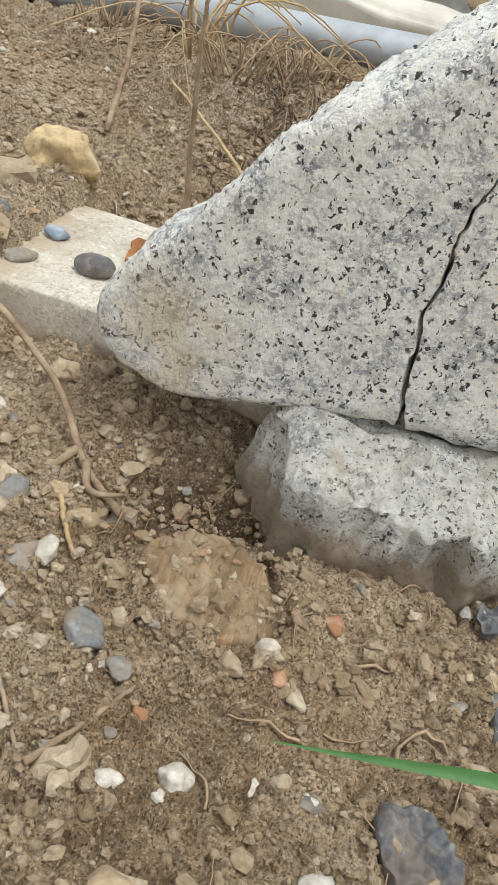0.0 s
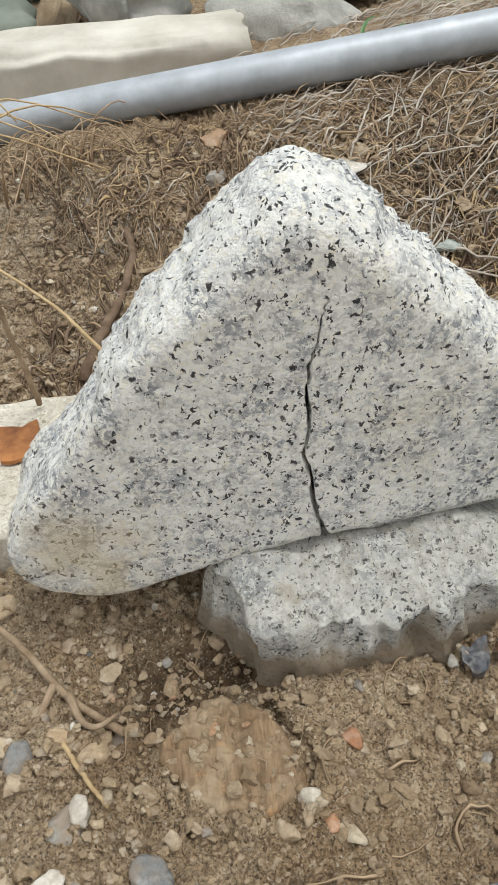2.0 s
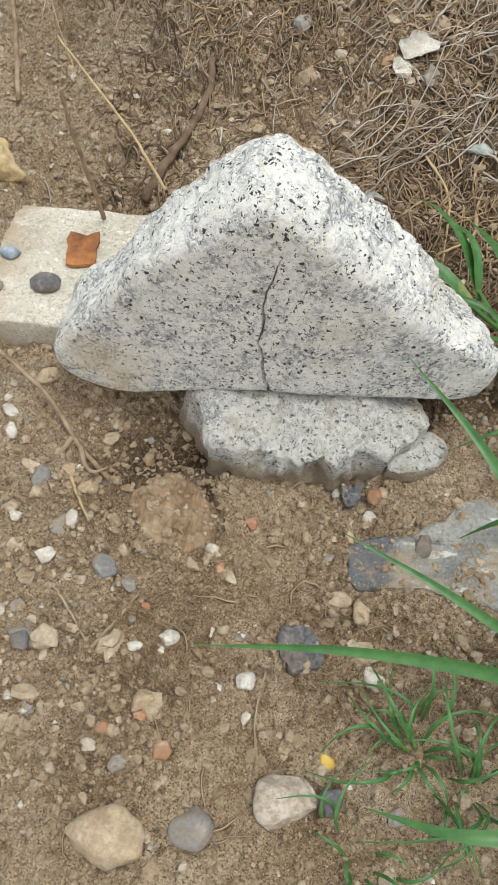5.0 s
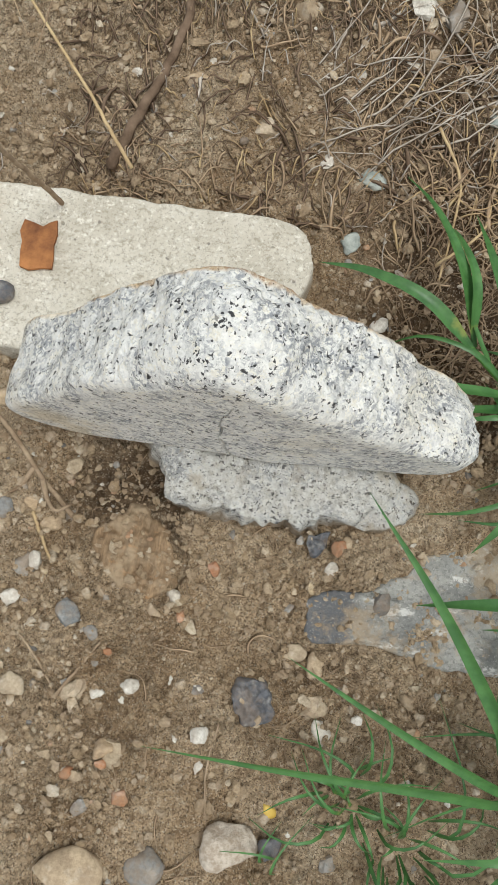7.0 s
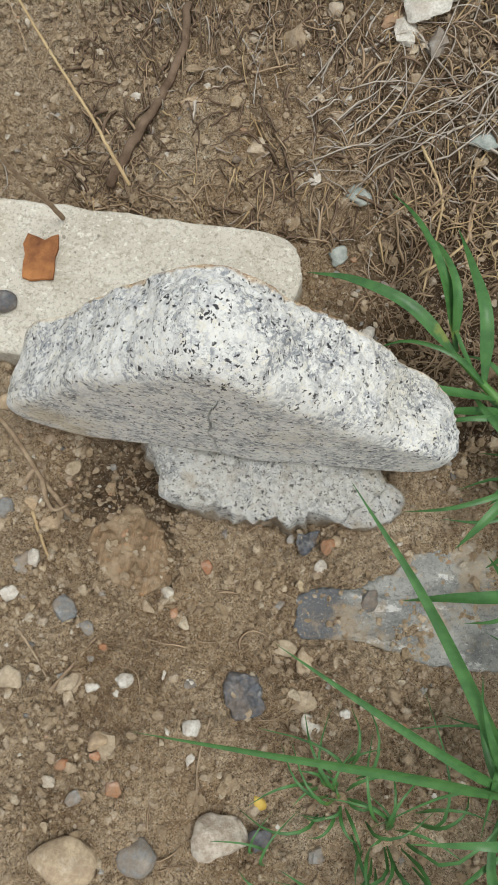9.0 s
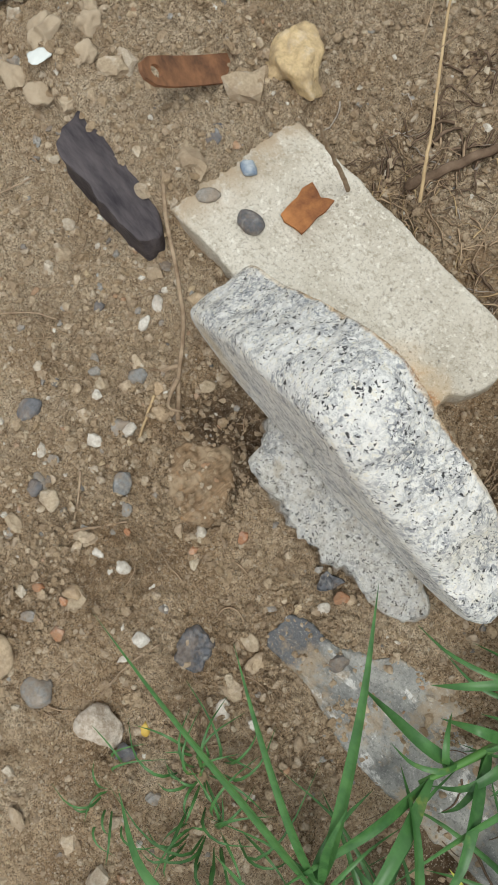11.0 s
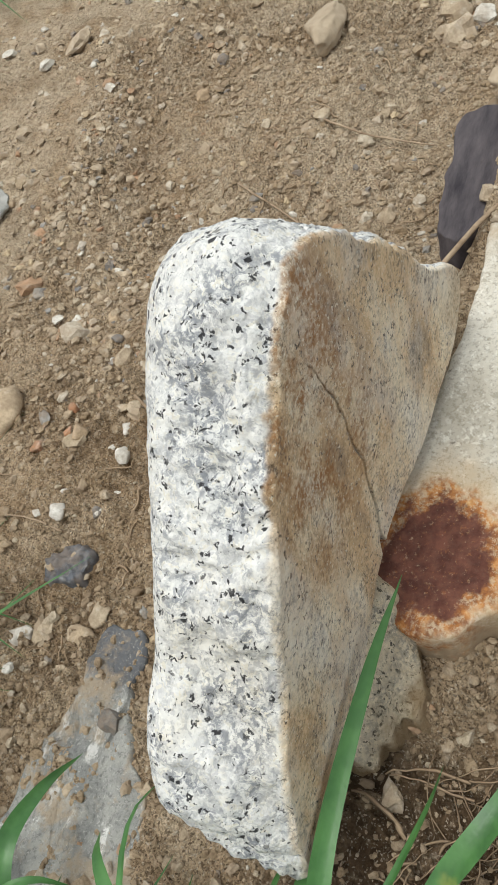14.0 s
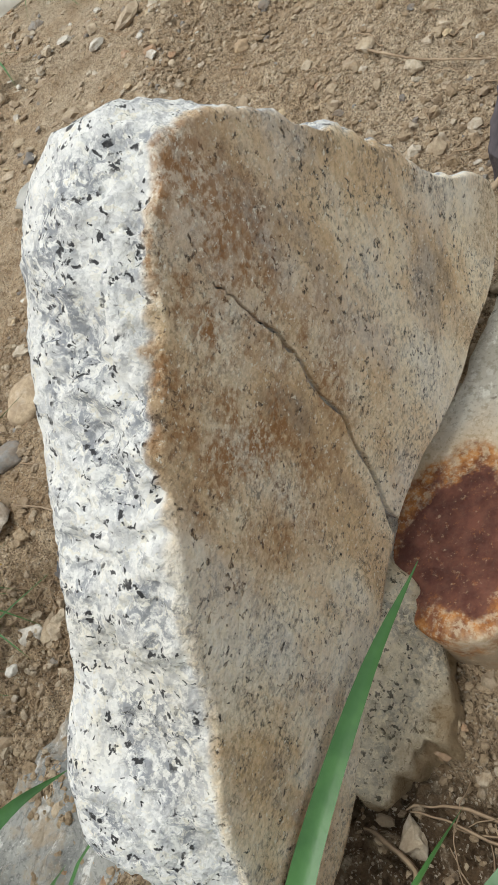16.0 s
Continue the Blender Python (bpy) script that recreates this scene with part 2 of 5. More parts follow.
def make_concrete():
    m = Mat("weathered_concrete", 0.92, 0.15)
    m.place = m.geo.outputs["Position"]
    c = m.colours(m.noise(24, 6, 0.65), [(0.3, (0.46, 0.42, 0.345)), (0.52, (0.60, 0.56, 0.48)), (0.72, (0.70, 0.665, 0.59))])
    grit = m.noise(520, 6, 0.8)
    c = m.mix(m.step(grit, 0.50, 0.66, 0, 0.75), c, (0.25, 0.225, 0.185))
    c = m.mix(m.step(m.split(m.cells(700, m.mapped(shift=(1, 4, 2), warp=0.003, warp_scale=300), "Color"))[1], 0.88, 0.94, 0, 0.5), c, (0.70, 0.68, 0.62))
    holes = m.mapped(warp=0.006, warp_scale=160)
    pit = m.math("MULTIPLY", m.step(m.cells(170, holes), 0.10, 0.22, 1, 0), m.step(m.split(m.cells(170, holes, "Color"))[0], 0.82, 0.86))
    c = m.mix(m.math("MULTIPLY", pit, 0.7), c, (0.13, 0.115, 0.10))
    c = m.mix(m.step(m.noise(260, 4, 0.7, m.mapped(shift=(3, 3, 8))), 0.53, 0.63, 0, 0.6), c, (0.33, 0.29, 0.225))
    c = m.mix(m.step(m.noise(210, 4, 0.7, m.mapped(shift=(8, 1, 4))), 0.57, 0.66, 0, 0.7), c, (0.80, 0.775, 0.70))
    x, y, z = m.split(m.place)
    # rust pool beside the slab, with an orange rim and a yellow halo
    dx = m.math("DIVIDE", m.math("SUBTRACT", x, RUST[0]), 1.15)
    d = m.math("SQRT", m.math("ADD", m.math("POWER", dx, 2), m.math("POWER", m.math("SUBTRACT", y, RUST[1]), 2)))
    d = m.math("ADD", d, m.math("MULTIPLY", m.math("SUBTRACT", m.noise(75, 5, 0.65), 0.5), 0.030))
    c = m.mix(m.step(d, 0.056, 0.028, 0, 0.45), c, (0.66, 0.42, 0.18))
    rim = m.math("MULTIPLY", m.step(d, 0.036, 0.027), m.step(m.noise(330, 5, 0.75), 0.40, 0.54, 0.25, 0.95))
    c = m.mix(rim, c, m.colours(m.noise(210, 4), [(0.35, (0.22, 0.075, 0.03)), (0.6, (0.52, 0.215, 0.06)), (0.75, (0.66, 0.42, 0.20))]))
    core = m.math("MULTIPLY", m.step(d, 0.0270, 0.0215), m.step(m.noise(420, 4, 0.7), 0.34, 0.44, 0.55, 0.97))
    c = m.mix(core, c, m.colours(m.noise(160, 4), [(0.35, (0.085, 0.035, 0.029)), (0.65, (0.18, 0.075, 0.055))]))
    # earth washed over the buried end and low sides
    dirt = m.math("ADD", m.math("MULTIPLY", m.step(x, -0.17, -0.21), 0.9), m.step(z, 0.024, 0.006, 0, 1.0))
    dirt = m.math("MULTIPLY", dirt, m.step(m.noise(60, 5, 0.7), 0.34, 0.56))
    c = m.mix(m.math("MINIMUM", dirt, 0.9), c, (0.42, 0.33, 0.23))
    m.colour(c)
    m.bump(m.noise(700, 4, 0.7), 0.0005, 0.8)
    m.bump(m.noise(150, 5, 0.7), 0.0016, 0.5)
    m.bump(pit, 0.0012, -0.8)
    return m.m


def make_soil():
    m = Mat("dry_soil", 0.97, 0.08)
    m.place = m.geo.outputs["Position"]
    x, y, z = m.split(m.place)
    c = m.colours(m.noise(13, 6, 0.62), [(0.30, (0.31, 0.212, 0.128)), (0.43, (0.49, 0.355, 0.222)), (0.56, (0.64, 0.49, 0.33)), (0.70, (0.78, 0.645, 0.47))])
    c = m.mix(m.step(m.noise(46, 5, 0.65, m.mapped(shift=(2, 7, 1))), 0.48, 0.68, 0, 0.45), c, (0.30, 0.205, 0.125))
    c = m.mix(m.step(m.noise(20, 5, 0.6, m.mapped(shift=(9, 2, 5))), 0.52, 0.70, 0, 0.45), c, (0.46, 0.305, 0.175))
    # darker earth in the hollow under the slab, moist dark earth behind it, pale silt towards the back left
    silt = m.math("MULTIPLY", m.step(m.math("ABSOLUTE", m.math("ADD", x, 0.15)), 0.09, 0.02), m.step(m.math("ABSOLUTE", m.math("SUBTRACT", y, 0.335)), 0.07, 0.02))
    c = m.mix(m.math("MULTIPLY", silt, m.step(m.noise(30, 5), 0.35, 0.6, 0.2, 0.9)), c, (0.62, 0.53, 0.41))
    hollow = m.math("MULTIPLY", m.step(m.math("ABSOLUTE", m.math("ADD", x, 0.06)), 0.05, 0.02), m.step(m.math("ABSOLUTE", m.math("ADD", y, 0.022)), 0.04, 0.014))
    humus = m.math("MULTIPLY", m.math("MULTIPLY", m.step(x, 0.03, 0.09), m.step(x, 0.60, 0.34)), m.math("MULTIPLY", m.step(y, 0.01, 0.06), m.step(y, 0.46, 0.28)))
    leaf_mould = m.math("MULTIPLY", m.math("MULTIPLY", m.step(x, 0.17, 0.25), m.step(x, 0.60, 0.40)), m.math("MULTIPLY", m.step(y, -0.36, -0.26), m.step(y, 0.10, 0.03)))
    dark_earth = m.math("MULTIPLY", m.math("MAXIMUM", m.math("MAXIMUM", hollow, humus), leaf_mould), m.step(m.noise(40, 5), 0.3, 0.55, 0.55, 0.92))
    c = m.mix(dark_earth, c, (0.088, 0.055, 0.033))
    c = m.mix(m.math("MULTIPLY", m.step(x, -0.05, -0.24, 0, 0.85), m.step(m.noise(16, 5), 0.36, 0.60)), c, (0.66, 0.535, 0.385))
    grit = m.split(m.cells(1300, m.mapped(warp=0.002, warp_scale=300), "Color"))
    c = m.mix(m.step(grit[0], 0.86, 0.93, 0, 0.7), c, (0.68, 0.60, 0.48))
    c = m.mix(m.step(grit[1], 0.80, 0.90, 0, 0.75), c, (0.10, 0.068, 0.045))
    c = m.mix(m.step(m.noise(900, 4, 0.75), 0.38, 0.58, 0.6, 0), c, (0.14, 0.094, 0.058))
    c = m.mix(m.step(m.noise(170, 5, 0.7, m.mapped(shift=(6, 6, 2))), 0.50, 0.64, 0, 0.6), c, (0.19, 0.122, 0.07))
    c = m.mix(m.step(m.noise(120, 5, 0.7, m.mapped(shift=(1, 9, 4))), 0.54, 0.70, 0, 0.5), c, (0.64, 0.53, 0.39))
    m.colour(c)
    m.bump(m.noise(1100, 4, 0.75), 0.0008, 0.9)
    m.bump(m.noise(330, 5, 0.75), 0.0032, 1.0)
    m.bump(m.cells(240, m.mapped(warp=0.004, warp_scale=200)), 0.0022, 0.7)
    return m.m


def make_stone(name, stops, by_island=False, bumps=0.0009, rough=0.85, grain=500, dirt=0.55):
    m = Mat(name, rough, 0.25)
    pick = m.island() if by_island else m.chance()
    c = m.colours(pick, stops, by_island)
    place = m.geo.outputs["Position"]
    m.place = place
    c = m.mix(m.step(m.noise(grain, 4, 0.7), 0.38, 0.68, 0.0, 0.45), c, m.mix(1.0, c, (0.45, 0.42, 0.38), "MULTIPLY"))
    c = m.mix(m.step(m.noise(110, 4), 0.5, 0.7, 0.0, 0.35), c, m.mix(0.6, c, (0.9, 0.86, 0.78)))
    c = m.mix(m.step(m.noise(75, 5, 0.7), 0.40, 0.62, 0, dirt), c, (0.30, 0.22, 0.15))
    m.colour(c)
    m.bump(m.noise(grain * 1.6, 4, 0.7), bumps, 0.7)
    return m.m


def make_plain(name, dark, light, scale, rough=0.8, spec=0.25, stretch=(1, 1, 1), metal=0.0, bump=0.0004, where=0):
    m = Mat(name, rough, spec, metal)
    if where:
        m.place = m.geo.outputs["Position"]
    v = m.mapped(stretch)
    m.colour(m.colours(m.noise(scale, 6, 0.65, v), [(0.32, dark), (0.68, light)]))
    m.bump(m.noise(scale * 4, 4, 0.7, v), bump, 0.7)
    return m.m


def make_bedded(name, dark, light, scar, dirt=0.75, stretch=(1, 1, 1)):
    """A flat stone with scuffs, partly silted over."""
    m = Mat(name, 0.85, 0.2)
    m.place = m.geo.outputs["Position"]
    v = m.mapped(stretch)
    c = m.colours(m.noise(38, 7, 0.7, v), [(0.32, dark), (0.68, light)])
    c = m.mix(m.step(m.noise(240, 5, 0.7, v), 0.42, 0.7, 0, 0.5), c, dark)
    c = m.mix(m.step(m.noise(48, 6, 0.75, m.mapped((1, 2, 1), shift=(4, 4, 1))), 0.57, 0.66, 0, 0.75), c, scar)
    c = m.mix(m.step(m.noise(30, 6, 0.7, m.mapped(shift=(1, 8, 3))), 0.46, 0.62, 0, dirt), c, (0.42, 0.325, 0.22))
    m.colour(c)
    m.bump(m.noise(700, 4, 0.7), 0.0005, 0.7)
    m.bump(m.noise(120, 5, 0.65, v), 0.0022, 0.7)
    return m.m


def make_flagstone():
    m = Mat("grey_flagstone", 0.8, 0.25)
    m.place = m.geo.outputs["Position"]
    x, y, z = m.split(m.place)
    c = m.colours(m.noise(34, 7, 0.72), [(0.32, (0.20, 0.205, 0.20)), (0.5, (0.33, 0.33, 0.31)), (0.68, (0.45, 0.44, 0.40))])
    c = m.mix(m.step(m.math("ADD", x, m.math("MULTIPLY", m.noise(60, 5, 0.7), 0.03)), 0.112, 0.098, 0, 0.85), c, (0.105, 0.11, 0.125))
    c = m.mix(m.step(m.noise(420, 5, 0.75), 0.50, 0.62, 0, 0.6), c, (0.14, 0.14, 0.135))
    c = m.mix(m.step(m.noise(620, 4, 0.7, m.mapped(shift=(3, 2, 2))), 0.57, 0.66, 0, 0.6), c, (0.56, 0.55, 0.51))
    c = m.mix(m.math("MULTIPLY", m.step(m.noise(30, 4, 0.6, m.mapped((1, 2.4, 1), shift=(4, 4, 1))), 0.56, 0.62), m.step(m.noise(190, 5, 0.75), 0.44, 0.54, 0, 0.85)), c, (0.74, 0.73, 0.70))
    c = m.mix(m.step(m.noise(26, 6, 0.72, m.mapped(shift=(1, 8, 3))), 0.47, 0.60, 0, 0.7), c, (0.42, 0.325, 0.22))
    m.colour(c)
    m.bump(m.noise(700, 4, 0.7), 0.0006, 0.8)
    m.bump(m.noise(110, 6, 0.7), 0.0030, 0.8)
    return m.m


def make_leaf(name, dark, light, old):
    m = Mat(name, 0.42, 0.45)
    fine = m.noise(90, 3, 0.6, m.geo.outputs["Position"])
    c = m.mix(m.step(fine, 0.3, 0.7), dark, light)
    c = m.mix(m.step(m.chance(), 0.0, 1.0, 0.0, 0.45), c, light)
    c = m.mix(m.step(m.noise(35, 4, 0.6, m.geo.outputs["Position"]), 0.64, 0.75, 0, 0.8), c, old)
    m.colour(c)
    m.b.inputs["Transmission Weight"].default_value = 0.0
    m.bump(m.noise(500, 2, 0.5, m.geo.outputs["Position"]), 0.0003, 0.4)
    return m.m


def make_culm():
    """Whitish at the plant's crown, green further out."""
    m = Mat("pale_green_stem", 0.5, 0.4)
    x, y, z = m.split(m.place)
    d = m.math("SQRT", m.math("ADD", m.math("POWER", x, 2), m.math("POWER", y, 2)))
    streak = m.noise(160, 4, 0.6)
    pale = m.mix(streak, (0.36, 0.44, 0.22), (0.62, 0.66, 0.46))
    m.colour(m.mix(m.step(m.math("ADD", d, m.math("MULTIPLY", streak, 0.03)), 0.035, 0.085), pale, (0.09, 0.23, 0.05)))
    m.bump(m.noise(300, 3), 0.0003, 0.5)
    return m.m


RUST = (-0.003, 0.064)
GRANITE, FOOTING, CONCRETE, SOIL = make_granite(), make_footing(), make_concrete(), make_soil()
W, T, G, O_ = (0.72, 0.69, 0.62), (0.55, 0.44, 0.31), (0.33, 0.32, 0.30), (0.47, 0.25, 0.13)
PALE = make_stone("pale_pebble", [(0, W), (0.5, (0.76, 0.73, 0.67)), (1, (0.66, 0.58, 0.46))], dirt=0.4)
TAN = make_stone("tan_pebble", [(0, T), (0.5, (0.52, 0.38, 0.24)), (1, (0.58, 0.50, 0.38))])
GREY = make_stone("grey_pebble", [(0, (0.27, 0.27, 0.26)), (0.5, (0.34, 0.32, 0.29)), (1, (0.21, 0.225, 0.235))])
SLATE = make_stone("blue_grey_slate", [(0, (0.115, 0.125, 0.145)), (1, (0.16, 0.165, 0.18))], rough=0.6, dirt=0.4)
RED = make_stone("red_brick_pebble", [(0, O_), (1, (0.42, 0.19, 0.10))])
GRAVEL = make_stone("mixed_gravel", [(0, (0.46, 0.37, 0.26)), (0.30, (0.54, 0.44, 0.32)), (0.52, (0.40, 0.31, 0.21)), (0.66, (0.56, 0.49, 0.39)), (0.76, W), (0.82, G), (0.88, (0.45, 0.28, 0.17)), (0.92, (0.20, 0.19, 0.18)), (0.95, (0.58, 0.46, 0.30))], True)
CRUMB = make_stone("soil_crumb", [(0, (0.48, 0.365, 0.24)), (0.35, (0.40, 0.295, 0.185)), (0.7, (0.55, 0.43, 0.295)), (0.92, (0.62, 0.52, 0.385))], True, grain=700, bumps=0.0025)
CREAM = make_stone("cream_limestone", [(0, (0.66, 0.50, 0.28)), (1, (0.72, 0.58, 0.36))], grain=260, bumps=0.002, dirt=0.35)
ROCK = make_stone("rough_pale_rock", [(0, (0.55, 0.47, 0.38)), (1, (0.60, 0.53, 0.45))], grain=300, bumps=0.002)
FLAGSTONE = make_flagstone()

DARKBARK = make_plain("dark_bark", (0.10, 0.065, 0.042), (0.24, 0.17, 0.12), 70, 0.9, where=1, bump=0.0006)
REDROCK = make_bedded("ochre_sandstone", (0.19, 0.13, 0.08), (0.40, 0.275, 0.165), (0.47, 0.26, 0.12), 0.8, (7.0, 0.7, 1))
SHALE = make_plain("black_shale", (0.028, 0.024, 0.030), (0.11, 0.095, 0.10), 48, 0.62, stretch=(0.5, 2.0, 1), where=1, bump=0.0015)
RUSTY = make_plain("rusted_iron", (0.15, 0.060, 0.030), (0.46, 0.20, 0.075), 60, 0.9, where=1, bump=0.0008)
BROWNIRON = make_plain("brown_rusted_iron", (0.11, 0.058, 0.036), (0.34, 0.165, 0.085), 60, 0.85, where=1, bump=0.0006)
ZINC = make_plain("dull_galvanised_steel", (0.33, 0.355, 0.385), (0.52, 0.56, 0.61), 24, 0.5, 0.5, metal=0.35, where=1, bump=0.0003)
TWIG = make_plain("dry_twig_bark", (0.20, 0.135, 0.085), (0.44, 0.34, 0.235), 90, 0.9, where=1, bump=0.0005)
STRAW = make_plain("dry_straw", (0.36, 0.245, 0.13), (0.60, 0.46, 0.27), 60, 0.75, where=1)
DEADGRASS = make_plain("grey_dead_grass", (0.28, 0.235, 0.19), (0.62, 0.56, 0.49), 25, 0.85, where=1)
ROOTS = make_plain("brown_dead_grass", (0.24, 0.165, 0.105), (0.52, 0.39, 0.26), 30, 0.9, where=1)
BLADE = make_leaf("green_grass_blade", (0.030, 0.105, 0.026), (0.070, 0.19, 0.05), (0.24, 0.27, 0.06))
CULM = make_culm()
CLAY = make_plain("clay_clod", (0.34, 0.265, 0.185), (0.50, 0.41, 0.30), 40, 0.97, where=1, bump=0.001)
KERB = make_plain("pale_broken_concrete", (0.46, 0.43, 0.37), (0.68, 0.65, 0.58), 14, 0.92, where=1, bump=0.002)
FILMY = make_plain("black_plastic_film", (0.012, 0.013, 0.017), (0.04, 0.042, 0.05), 30, 0.35, 0.5, where=1)
GREYROCK = make_plain("grey_field_stone", (0.30, 0.30, 0.28), (0.52, 0.51, 0.475), 40, 0.9, where=1, bump=0.003)
GREENROCK = make_plain("mossy_grey_stone", (0.15, 0.17, 0.14), (0.30, 0.33, 0.29), 9, 0.9, where=1, bump=0.003)
WHITE = make_plain("white_shell", (0.62, 0.66, 0.64), (0.80, 0.83, 0.81), 40, 0.5, where=1)


# ---- mesh helpers ----
def part(name, bm, material, parent=None, label="", smooth=True):
    me = bpy.data.meshes.new(name)
    if smooth:
        for f in bm.faces:
            f.smooth = True
    bm.to_mesh(me)
    bm.free()
    me.materials.append(material)
    ob = new(name, me)
    if parent:
        ob.parent = parent
    if label:
        ob["label"] = label
    return ob


def mesh_of(name, verts, faces, material, smooth=True):
    me = bpy.data.meshes.new(name)
    me.from_pydata([tuple(v) for v in verts], [], faces)
    me.polygons.foreach_set("use_smooth", [smooth] * len(me.polygons))
    me.materials.append(material)
    me.update()
    return new(name, me)


def closed_curve(points, count):
    """Points evenly along a closed Catmull-Rom curve."""
    p = np.array(points, float)
    n, out = len(p), []
    for i in range(n):
        a, b, c, d = p[i - 1], p[i], p[(i + 1) % n], p[(i + 2) % n]
        for s in np.linspace(0, 1, 24, endpoint=False):
            out.append(0.5 * (2 * b + (c - a) * s + (2 * a - 5 * b + 4 * c - d) * s * s + (3 * b - a - 3 * c + d) * s ** 3))
    out = np.array(out)
    length = np.r_[0, np.cumsum(np.linalg.norm(np.diff(np.r_[out, out[:1]], axis=0), axis=1))]
    want = np.linspace(0, length[-1], count, endpoint=False)
    loop = np.r_[out, out[:1]]
    return np.stack([np.interp(want, length, loop[:, k]) for k in range(loop.shape[1])], 1)


def rock(size, seed, sub=3, angular=0.5, lumpy=0.25):
    """A broken stone: a ball cut by random planes, then roughened."""
    rnd = random.Random(seed)
    bm = bmesh.new()
    bmesh.ops.create_icosphere(bm, subdivisions=sub, radius=1)
    cuts = [(Vector([rnd.gauss(0, 1) for _ in range(3)]).normalized(), rnd.uniform(0.5, 0.85)) for _ in range(13)]
    off = Vector([rnd.uniform(0, 50) for _ in range(3)])
    for v in bm.verts:
        p = v.co.copy()
        q = p.copy()
        for n, d in cuts:
            over = q.dot(n) - d
            if over > 0:
                q -= n * over
        p = p.lerp(q, angular) * (1 + lumpy * noise.noise(p * 1.4 + off) + 0.10 * noise.noise(p * 4 + off))
        v.co = Vector((p.x * size[0], p.y * size[1], p.z * size[2]))
    return bm


def put_rock(name, xy, size, material, seed, label, category="pebble", group="", sink=0.35, turn=None, tilt=0.0, z=None, sub=3, angular=0.95, lumpy=0.2):
    ob = part(name, rock(size, seed, sub, angular, lumpy), material)
    base = gz(*xy) if z is None else z
    ob.matrix_world = pose(xy[0], xy[1], base + size[2] * (1 - 2 * sink) * 0.85, tilt, tilt * 0.5, random.Random(seed).uniform(0, 360) if turn is None else turn)
    return tagged(ob, label, category, group)


def tube(points, radii, sides=7):
    """A tapering tube along points."""
    bm = bmesh.new()
    pts, rings = [Vector(p) for p in points], []
    for i, p in enumerate(pts):
        t = (pts[min(i + 1, len(pts) - 1)] - pts[max(i - 1, 0)]).normalized()
        a = t.cross(Vector((0.13, 0.31, 1))).normalized()
        b = t.cross(a)
        r = radii[0] + (radii[1] - radii[0]) * i / (len(pts) - 1)
        rings.append([bm.verts.new(p + (a * math.cos(k * 2 * math.pi / sides) + b * math.sin(k * 2 * math.pi / sides)) * r) for k in range(sides)])
    for r0, r1 in zip(rings, rings[1:]):
        for k in range(sides):
            bm.faces.new((r0[k], r0[(k + 1) % sides], r1[(k + 1) % sides], r1[k]))
    bm.faces.new(rings[0][::-1]), bm.faces.new(rings[-1])
    return bm


def spline(points, count):
    p = [Vector(q) for q in points]
    p = [2 * p[0] - p[1]] + p + [2 * p[-1] - p[-2]]
    out, n = [], len(p) - 3
    for j in range(count):
        f = j / (count - 1) * n
        i = min(int(f), n - 1)
        s = f - i
        a, b, c, d = p[i:i + 4]
        out.append(0.5 * (2 * b + (c - a) * s + (2 * a - 5 * b + 4 * c - d) * s * s + (3 * b - a - 3 * c + d) * s ** 3))
    return out


# ---- ground: one sheet, fine near the slab and reaching the horizon ----
def axis(lo, hi, step, far):
    core, out, d = list(np.arange(lo, hi, step)), [], step
    a, b = lo, core[-1]
    left, right = [], []
    while a > -far:
        d *= 1.28
        a, b = a - d, b + d
        left.append(a), right.append(b)
    return np.array(left[::-1] + core + right)


gx, gy = axis(-0.50, 0.36, 0.0014, 400.0), axis(-0.36, 0.50, 0.0014, 400.0)
mx, my = np.meshgrid(gx, gy)
mz = ground_height(mx, my)
nx, ny = len(gx), len(gy)
idx = np.arange(nx * ny).reshape(ny, nx)
quads = np.stack([idx[:-1, :-1], idx[:-1, 1:], idx[1:, 1:], idx[1:, :-1]], -1).reshape(-1, 4)
me = bpy.data.meshes.new("ground")
me.vertices.add(nx * ny)
me.vertices.foreach_set("co", np.stack([mx, my, mz], -1).ravel())
me.loops.add(quads.size)
me.loops.foreach_set("vertex_index", quads.ravel())
me.polygons.add(len(quads))
me.polygons.foreach_set("loop_start", np.arange(0, quads.size, 4))
me.polygons.foreach_set("use_smooth", np.ones(len(quads), bool))
me.update(calc_edges=True)
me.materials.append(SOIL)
tagged(new("ground", me), "bare dry brown soil with grit and crumbs", "ground", kind="structure")


# ---- the broken granite slab ----
SLAB = Matrix.Translation((0, 0, 0.049)) @ pose(0, 0, 0, 0, 1.0, 0)
OUTLINE = [(-0.0955, -0.0195), (-0.072, -0.0145), (-0.048, -0.0085), (-0.022, -0.003), (0.0, 0.001), (0.026, 0.0025), (0.053, 0.0035), (0.085, 0.0045), (0.110, 0.005),
           (0.124, 0.0105), (0.1320, 0.022), (0.1300, 0.036), (0.1180, 0.0505), (0.099, 0.061), (0.078, 0.083), (0.060, 0.101), (0.046, 0.116), (0.030, 0.1345), (0.018, 0.1470), (0.006, 0.1540), (-0.009, 0.1555), (-0.024, 0.1465),
           (-0.044, 0.1265), (-0.056, 0.1145), (-0.068, 0.1005), (-0.086, 0.0775), (-0.105, 0.0545), (-0.122, 0.034), (-0.133, 0.013), (-0.130, -0.003), (-0.1155, -0.0145)]
THICK = 0.0495


